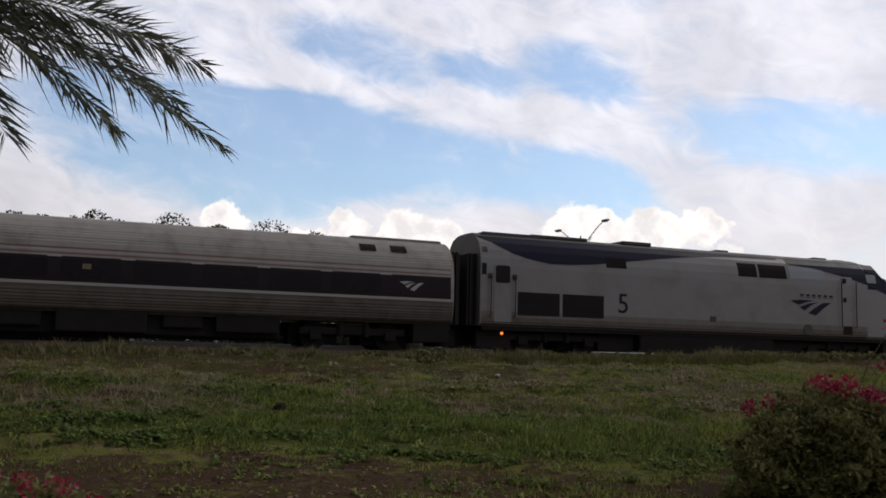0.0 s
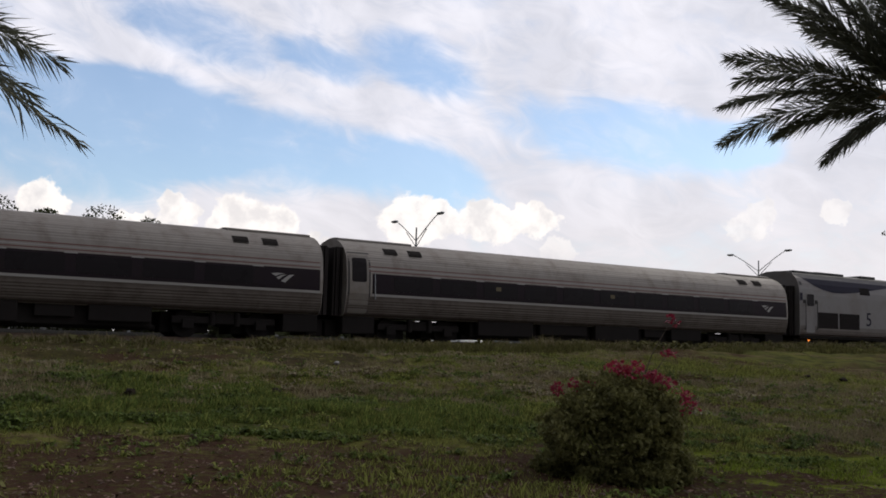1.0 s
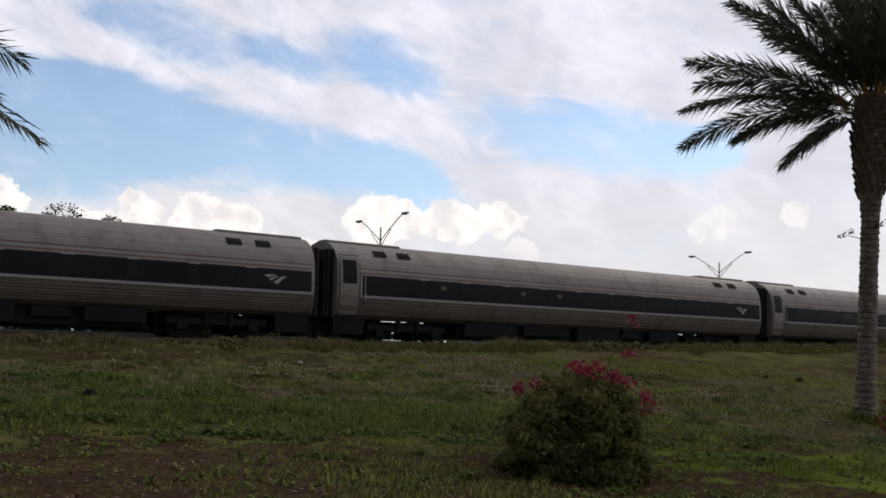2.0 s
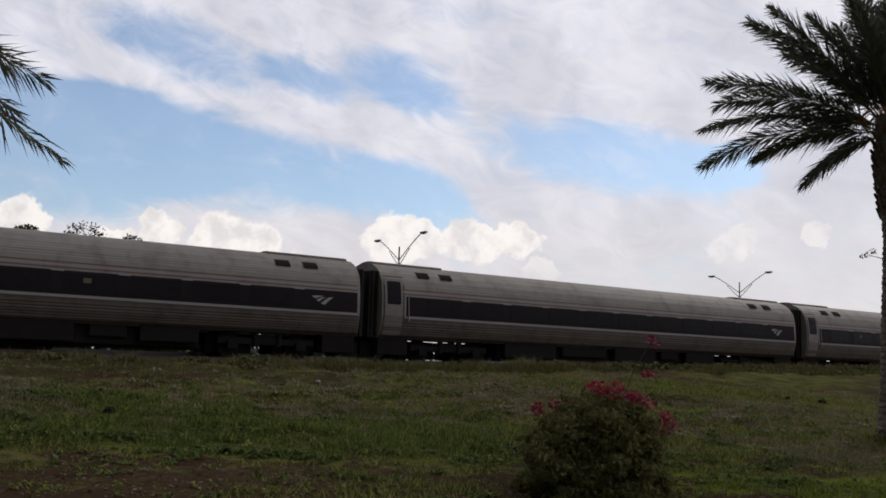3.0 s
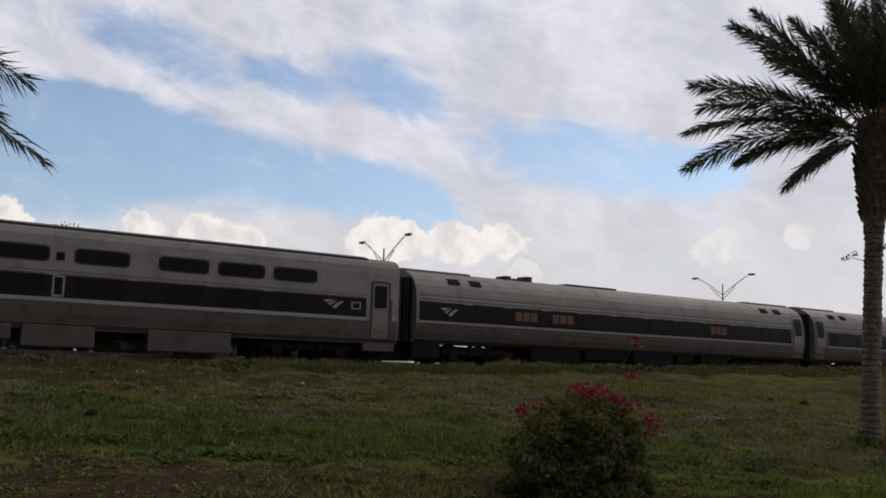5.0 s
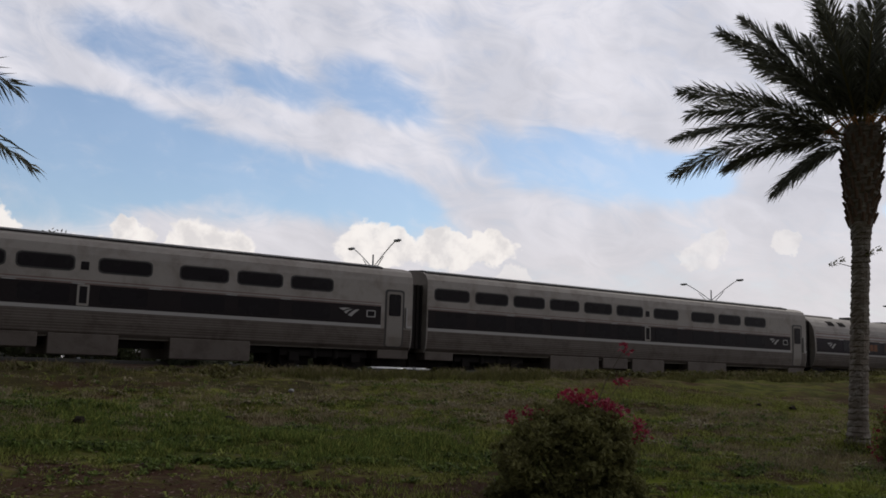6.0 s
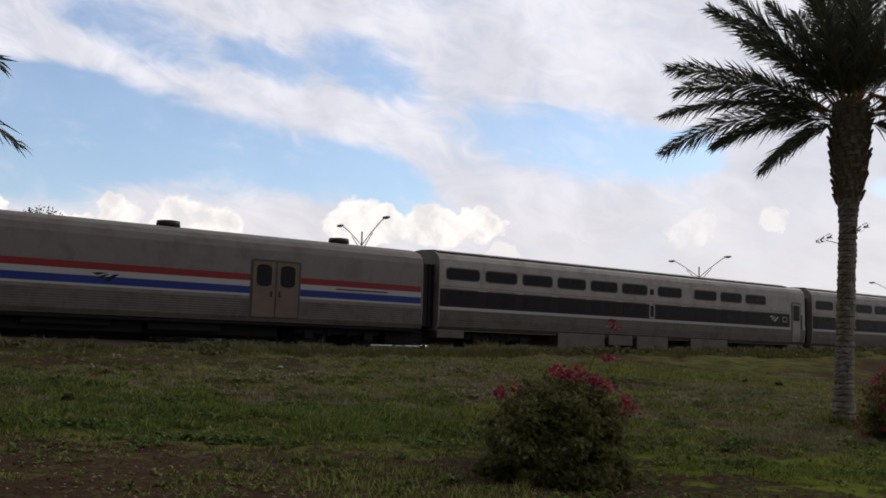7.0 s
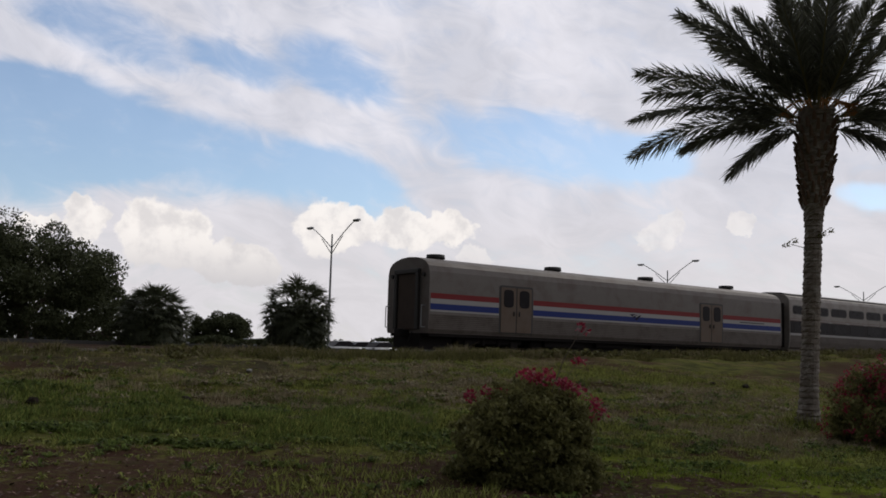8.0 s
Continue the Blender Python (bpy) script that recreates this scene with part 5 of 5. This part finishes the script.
# ---- bougainvillea bushes ----
def bougainvillea(at, wide, high, seed, label, count, blooms, sprays=(), ridge=None, leaf=0.05, az=0.0):
    bush = thing("bougainvillea_bush", Matrix.Translation(at), label, "bush", "flowering bushes")
    rng = np.random.default_rng(seed)
    centres, radii = [], []
    for k in range(84):
        a, f = k * 2.39996, max(0.0, (k - 23.5) / 60)
        up = f ** 0.75
        r = wide * 0.5 * max(0.0, 1 - up ** 2.3) ** 0.55 * (rng.uniform(0.6, 0.93) if k > 24 else rng.uniform(0.35, 0.9))
        centres.append([r * math.cos(a) + 0.06 * wide * up, r * math.sin(a), high * (0.05 + 0.77 * up ** 0.85) * rng.uniform(0.92, 1.06)])
        radii.append(rng.uniform(0.12, 0.24) * wide * 0.55)
    centres, radii = np.array(centres), np.array(radii)
    for k in range(16):
        c = centres[k * 3 + 3]
        bm = bmesh.new()
        tube(bm, (rng.uniform(-0.08, 0.08), rng.uniform(-0.08, 0.08), -0.05), (c[0] * 0.6, c[1] * 0.6, c[2] * 0.75), 0.02, 0.012, 6)
        tube(bm, (c[0] * 0.6, c[1] * 0.6, c[2] * 0.75), tuple(c * 1.08), 0.012, 0.005, 5)
        part("stem", bm, WOOD, bush)
    # loose shoots that break the outline
    pick = rng.integers(24, len(centres), 90)
    grow = np.stack([rng.normal(size=90) * 0.10, rng.normal(size=90) * 0.10, rng.uniform(-0.02, 0.16, 90)], 1)
    tips = centres[pick] * np.array([1.16, 1.16, 1.05]) + grow * wide * 0.5
    soup("foliage", leaf_cloud(centres, radii, count, leaf, seed, 0.25, 0.9), BUSH_LEAF, bush, 4, "small dark green leaves")
    soup("shoot_leaf", leaf_cloud(tips, rng.uniform(0.04, 0.10, 90) * wide * 0.6, count // 14, leaf, seed + 70, 0.1, 1.3), BUSH_LEAF, bush, 4, "loose leafy shoots", "stuff")
    d, r2 = rand_dirs(blooms * 5, seed + 9)
    pick = rng.integers(0, len(centres), blooms * 5)
    place = centres[pick] + d * radii[pick][:, None] * 1.05
    level = rng.random(len(place)) + 0.3 * place[:, 2] / high
    heads = [place[k] for k in np.argsort(-level)[:blooms]]
    aside, away = np.array([math.cos(radians(az)), -math.sin(radians(az)), 0]), np.array([math.sin(radians(az)), math.cos(radians(az)), 0])
    if ridge:
        # blossom along the bush's upper edge: from, to, height of the top, where it stands, how it falls away
        x0, x1, top, mid, fall = ridge
        along = rng.uniform(x0, x1, blooms)
        up = top - fall * np.maximum(0, along - mid) ** 2 - 0.35 * np.maximum(0, mid - 0.3 - along) + rng.normal(size=blooms) * 0.035
        heads = list(aside * along[:, None] + away * (rng.normal(size=blooms) * 0.16 - 0.1)[:, None] + np.array([0, 0, 1.0]) * up[:, None])
    for x, y, z in sprays:
        x, y = tuple(aside * x + away * y)[:2]
        bm = bmesh.new()
        mid = Vector((x * 0.7, y * 0.7, z * 0.8))
        tube(bm, (0, 0, 0.1), mid, 0.008, 0.006, 5)
        tube(bm, mid, (x, y, z), 0.006, 0.003, 5)
        part("stem", bm, WOOD, bush)
        heads += [np.array([x, y, z]) + rng.normal(size=3) * 0.03 for _ in range(3)]
    petals = []
    for k, h in enumerate(heads):
        dd, _ = rand_dirs(12, seed + 3 * k)
        ee, _ = rand_dirs(12, seed + 3 * k + 1)
        p = np.array(h) + dd * 0.05
        petals.append(np.stack([p - dd * 0.018, p + ee * 0.024, p + dd * 0.03, p - ee * 0.024], 1))
    soup("blossom", np.concatenate(petals), BRACT, bush, 4, "crimson papery blossom", "stuff")
    return bush


bougainvillea(at_direction(19.3, 11.9), 2.0, 1.30, 41, "dark green bougainvillea bush with crimson flowers on top", 46000, 44, [(0.68, 0.1, 1.48), (0.70, 0.0, 1.86), (-0.69, 0.1, 1.02), (-0.66, 0.0, 1.0), (-0.45, 0.0, 1.07), (-0.40, 0.1, 1.04), (-0.2, -0.1, 1.02), (0.95, -0.1, 0.84)], (-0.1, 0.92, 1.27, 0.2, 0.72), 0.034, 19.3)
bougainvillea(at_direction(39.9, 20.3), 2.7, 1.75, 43, "bougainvillea bush covered with crimson flowers", 22000, 800, [(-1.3, -0.2, 0.7)])
bougainvillea(at_direction(-20.2, 9.4), 1.7, 0.30, 47, "low bougainvillea bush with crimson flowers", 8000, 60, [])


# ---- grass ----
def grass(name, count, height, seed, material, where, label, az0=-30, az1=47, sign=1.0):
    rng = np.random.default_rng(seed)
    made = []
    while len(made) < count:
        az, u = rng.uniform(az0, az1), rng.random()
        far = where(rng, az, u)
        x, y = far * math.sin(radians(az)), far * math.cos(radians(az))
        thick = noise.noise((x * 0.28, y * 0.28, 9.0)) + 0.7 * noise.noise((x * 0.9, y * 0.9, 2.0)) + 1.0 * noise.noise((x * 2.2, y * 2.2, 5.0))
        thick *= sign
        bed = ((x - MULCH[0]) / MULCH[2]) ** 2 + ((y - MULCH[1]) / MULCH[3]) ** 2 - 0.9 * thick * sign
        lush = ((x - LUSH[0]) / LUSH[2]) ** 2 + ((y - LUSH[1]) / LUSH[3]) ** 2
        burnt = ((x - SCORCHED[0]) / SCORCHED[2]) ** 2 + ((y - SCORCHED[1]) / SCORCHED[3]) ** 2 - 0.5 * thick * sign
        if burnt < 1.0 and rng.random() < 0.93 and x * ACROSS.x + y * ACROSS.y < 27.0:
            continue
        if rng.random() > 0.52 + 1.5 * thick + (-0.3 if lush < 1.2 else 0.0) or (bed < 0.9 and rng.random() < (0.94 if sign < 0 else 0.84)):
            continue
        made.append((x, y, land(x, y) - 0.01, (0.7 + 0.7 * max(-0.4, thick)) * rng.uniform(0.6, 1.3)))
    at = np.array(made)
    n = len(at) * 4
    base = np.repeat(at, 4, 0)
    jig = rng.normal(size=(n, 2)) * 0.045
    h = height * base[:, 3] * rng.uniform(0.6, 1.2, n)
    turn = rng.uniform(0, 6.283, n)
    lean = rng.normal(size=(n, 2)) * 0.45 * h[:, None]
    wide = 0.006 + 0.035 * h
    px, py, pz = base[:, 0] + jig[:, 0], base[:, 1] + jig[:, 1], base[:, 2]
    c, s = np.cos(turn) * wide, np.sin(turn) * wide
    tri = np.stack([np.stack([px - c, py - s, pz], 1), np.stack([px + c, py + s, pz], 1), np.stack([px + lean[:, 0], py + lean[:, 1], pz + h], 1)], 1)
    tagged(soup(name, tri, material, None, 3, label, "stuff"), "", "grass")


def crest_far(az, lo, hi, u):
    turn = math.cos(radians(az) + TRACK_ANGLE)
    return (lo + (hi - lo) * u) / max(0.3, turn)


grass("lawn_grass", 56000, 0.075, 61, BLADE, lambda rng, az, u: 8.5 + 26 * u ** 1.25, "short patchy green lawn grass")
grass("dry_grass", 20000, 0.08, 62, DRY_BLADE, lambda rng, az, u: 16 + 19 * u, "thin dry straw-coloured grass", sign=-1.0)
grass("bank_grass", 14000, 0.22, 63, BANK_BLADE, lambda rng, az, u: crest_far(az, 24.5, 28.4, u), "taller rough grass along the bank")
grass("bank_dry_grass", 5000, 0.24, 64, DRY_BLADE, lambda rng, az, u: crest_far(az, 26.0, 28.6, u), "dry seeding grass along the bank")


grass("deep_grass", 10000, 0.10, 65, DEEP_BLADE, lambda rng, az, u: 13.4 + 6.2 * u + 0.05 * abs(az), "coarse deep green grass across the slope", -30, 14)
grass("lush_grass", 3600, 0.07, 68, LUSH_BLADE, lambda rng, az, u: 9.4 + 4.6 * u + 0.12 * (az - 24) * u, "bright lush green lawn grass", 25, 47)


def weeds(name, count, size, seed, material, where, label, az0=-30, az1=47, need=0.0):
    """Low broad-leaved clumps: rosettes of arching leaves, gathered in patches that lie along the slope."""
    rng = np.random.default_rng(seed)
    made = []
    while len(made) < count:
        az = rng.uniform(az0, az1)
        far = where(rng, az, rng.random())
        x, y = far * math.sin(radians(az)), far * math.cos(radians(az))
        s, p = x * ALONG.x + y * ALONG.y, x * ACROSS.x + y * ACROSS.y
        thick = noise.noise((s * 0.35, p * 1.1, seed)) + 0.6 * noise.noise((s * 1.3, p * 2.6, seed + 3.0))
        bed = ((x - MULCH[0]) / MULCH[2]) ** 2 + ((y - MULCH[1]) / MULCH[3]) ** 2
        burnt = ((x - SCORCHED[0]) / SCORCHED[2]) ** 2 + ((y - SCORCHED[1]) / SCORCHED[3]) ** 2 - 0.5 * thick
        deep = ((x - DEEP[0]) / DEEP[2]) ** 2 + ((y - DEEP[1]) / DEEP[3]) ** 2 - 0.5 * thick
        if thick < need + rng.uniform(-0.15, 0.15) or (bed - 0.4 * thick < 0.9 and rng.random() < 0.85) or (burnt < 1.0 and p < 27.0 and rng.random() < 0.9):
            continue
        if (deep < 1.0) != (material is DEEP_BLADE) and rng.random() < 0.7:
            continue
        made.append((x, y, land(x, y) - 0.01, size * rng.uniform(0.5, 1.4) * (1 + 0.6 * thick)))
    at = np.repeat(np.array(made), 12, 0)
    n = len(at)
    turn = rng.uniform(0, 6.283, n)
    out = np.stack([np.cos(turn), np.sin(turn), np.zeros(n)], 1)
    side = np.stack([-np.sin(turn), np.cos(turn), np.zeros(n)], 1)
    up = np.array([0, 0, 1.0])
    r = (at[:, 3] * rng.uniform(0.6, 1.3, n))[:, None]
    rise = rng.uniform(0.25, 1.0, n)[:, None]
    base = at[:, :3] + out * r * 0.1
    mid = base + out * r * 0.5 + up * r * rise * 0.75
    tip = base + out * r * 1.05 + up * r * (rise * 0.9 - rng.uniform(0.1, 0.5, n)[:, None])
    w = side * r * 0.17
    tagged(soup(name, np.stack([base, mid + w, tip, mid - w], 1), material, None, 4, label, "stuff"), "", "weeds")


weeds("lawn_weeds", 7000, 0.062, 161, BLADE, lambda rng, az, u: 9.0 + 21 * u ** 1.1, "low matted green weeds among the lawn grass", need=0.05)
weeds("dark_weeds", 7000, 0.075, 162, DEEP_BLADE, lambda rng, az, u: 10.0 + 19 * u, "dark green clover patches in the lawn", need=0.22)
weeds("straw_mat", 2600, 0.075, 163, DRY_BLADE, lambda rng, az, u: 18.0 + 11 * u, "flattened straw lying in streaks", need=0.25)
weeds("bank_weeds", 800, 0.20, 164, BANK_BLADE, lambda rng, az, u: crest_far(az, 25.8, 28.3, u), "leafy weeds along the top of the bank", need=0.12)


def trunk_sprigs():
    """Little plants that root in the palm's trunk."""
    for az, el in ((34.5, 6.75), (36.4, 7.3)):
        p = Vector((22.4 * math.sin(radians(az)), 22.4 * math.cos(radians(az)), EYE + 22.4 * math.tan(radians(el))))
        sprig = thing("fern_sprig", Matrix.Translation(p), "small green sprig growing from the palm trunk", "plant")
        bm = bmesh.new()
        tube(bm, (0.35 if az < 35.9 else -0.3, -0.2 if az < 35.9 else 0.2, -0.12), (0, 0, 0), 0.012, 0.006, 5)
        part("stem", bm, WOOD, sprig)
        soup("foliage", leaf_cloud(np.array([[0, 0, 0], [0.1, 0, 0.08], [-0.12, 0, -0.03]]), np.array([0.10, 0.08, 0.07]), 60, 0.035, 77), BUSH_LEAF, sprig)


trunk_sprigs()


def fallen_leaves():
    """Dead leaves and crumbs of mulch on the bare bed."""
    rng = np.random.default_rng(91)
    made = []
    while len(made) < 5200:
        az, far = rng.uniform(-29, 42), 8.6 + 9.5 * rng.random() ** 1.3
        x, y = far * math.sin(radians(az)), far * math.cos(radians(az))
        bed = ((x - MULCH[0]) / MULCH[2]) ** 2 + ((y - MULCH[1]) / MULCH[3]) ** 2
        if bed > 1.3 + 0.8 * rng.random():
            continue
        p = np.array([x, y, land(x, y) + 0.012])
        a = rng.uniform(0, 6.28)
        s = rng.uniform(0.012, 0.04)
        u, v = np.array([math.cos(a), math.sin(a), rng.uniform(-0.3, 0.5)]) * s, np.array([-math.sin(a), math.cos(a), rng.uniform(-0.3, 0.5)]) * s * 0.5
        made.append([p - u, p + v, p + u, p - v])
    tagged(soup("leaf_litter", made, LITTER, None, 4, "dry brown leaf litter on bare soil", "stuff"), "", "leaf litter")


LITTER = surface("dry_brown_leaf", (0.13, 0.075, 0.05), 0.8, 0.0, 0.3, 1.0, 10.0, island=0.6)
fallen_leaves()


def palm_skirt():
    """Long grass left standing round the palm's foot."""
    rng = np.random.default_rng(93)
    made = []
    for k in range(1100):
        a, r = rng.uniform(0, 6.28), rng.uniform(0.15, 0.75)
        x, y = PALM_FOOT.x + r * math.cos(a), PALM_FOOT.y + r * math.sin(a)
        z, h, w = land(x, y) - 0.01, rng.uniform(0.12, 0.42) * (1.1 - r), 0.012
        t = rng.uniform(0, 6.28)
        made.append([(x - w * math.cos(t), y - w * math.sin(t), z), (x + w * math.cos(t), y + w * math.sin(t), z), (x + rng.normal() * 0.08, y + rng.normal() * 0.08, z + h)])
    tagged(soup("tall_grass", made, BLADE, None, 3, "long uncut grass round the palm's foot", "stuff"), "", "grass")


palm_skirt()
grass("grass_tussock", 6000, 0.13, 66, BLADE, lambda rng, az, u: 9.5 + 22 * u, "coarse green grass tussocks on the lawn")
grass("straw_tuft", 5000, 0.13, 67, DRY_BLADE, lambda rng, az, u: 17 + 15 * u, "pale dry straw among the grass", sign=-1.0)


def ground_along(az, el):
    """Where a look at az and el degrees meets the lawn."""
    far = 6.0
    while far < 60 and EYE + far * math.tan(radians(el)) > land(far * math.sin(radians(az)), far * math.cos(radians(az))):
        far += 0.05
    return at_direction(az, far)


def scrap(name, az, el, size, material, label, category, seed):
    """A crumpled scrap or clod lying on the grass."""
    rng = np.random.default_rng(seed)
    bm = bmesh.new()
    bmesh.ops.create_icosphere(bm, subdivisions=2, radius=size)
    for v in bm.verts:
        v.co *= rng.uniform(0.7, 1.2)
        v.co.z *= 0.6
    ob = mesh_object(name, bm, material)
    ob.matrix_basis = Matrix.Translation(ground_along(az, el) + Vector((0, 0, size * 0.4)))
    tagged(ob, label, category)


PAPER = surface("white_paper", (0.34, 0.33, 0.31), 0.8, 0.0, 0.1, 5.0, 40.0)
SOIL = surface("dark_soil", (0.03, 0.024, 0.018), 0.95, 0.0, 0.3, 5.0, 40.0, 0.01, specular=0.05)
scrap("paper_scrap", 3.05, -1.35, 0.075, PAPER, "small white paper scrap lying on the grass", "litter", 3)
scrap("paper_scrap", 20.7, -3.2, 0.05, PAPER, "tiny white scrap lying on the grass", "litter", 4)
scrap("soil_clod", -8.6, -3.35, 0.12, SOIL, "dark clod of soil on the lawn", "clod", 8)
scrap("soil_clod", -0.5, -3.12, 0.11, SOIL, "dark clod of soil on the lawn", "clod", 5)
scrap("soil_clod", 30.2, -1.35, 0.10, SOIL, "dark clod of soil on the bank", "clod", 6)
scrap("soil_clod", 32.0, -1.45, 0.12, SOIL, "dark clod of soil on the bank", "clod", 7)


# ---- what moves ----
NOSE_START, SPEED = 35.2, 27.13


def motions():
    for vehicle, offset in TRAIN:
        walk(vehicle, [(0.5 * k, ON_TRACK @ Matrix.Translation((NOSE_START + SPEED * 0.5 * k + offset, 0, 0))) for k in range(17)])


motions()
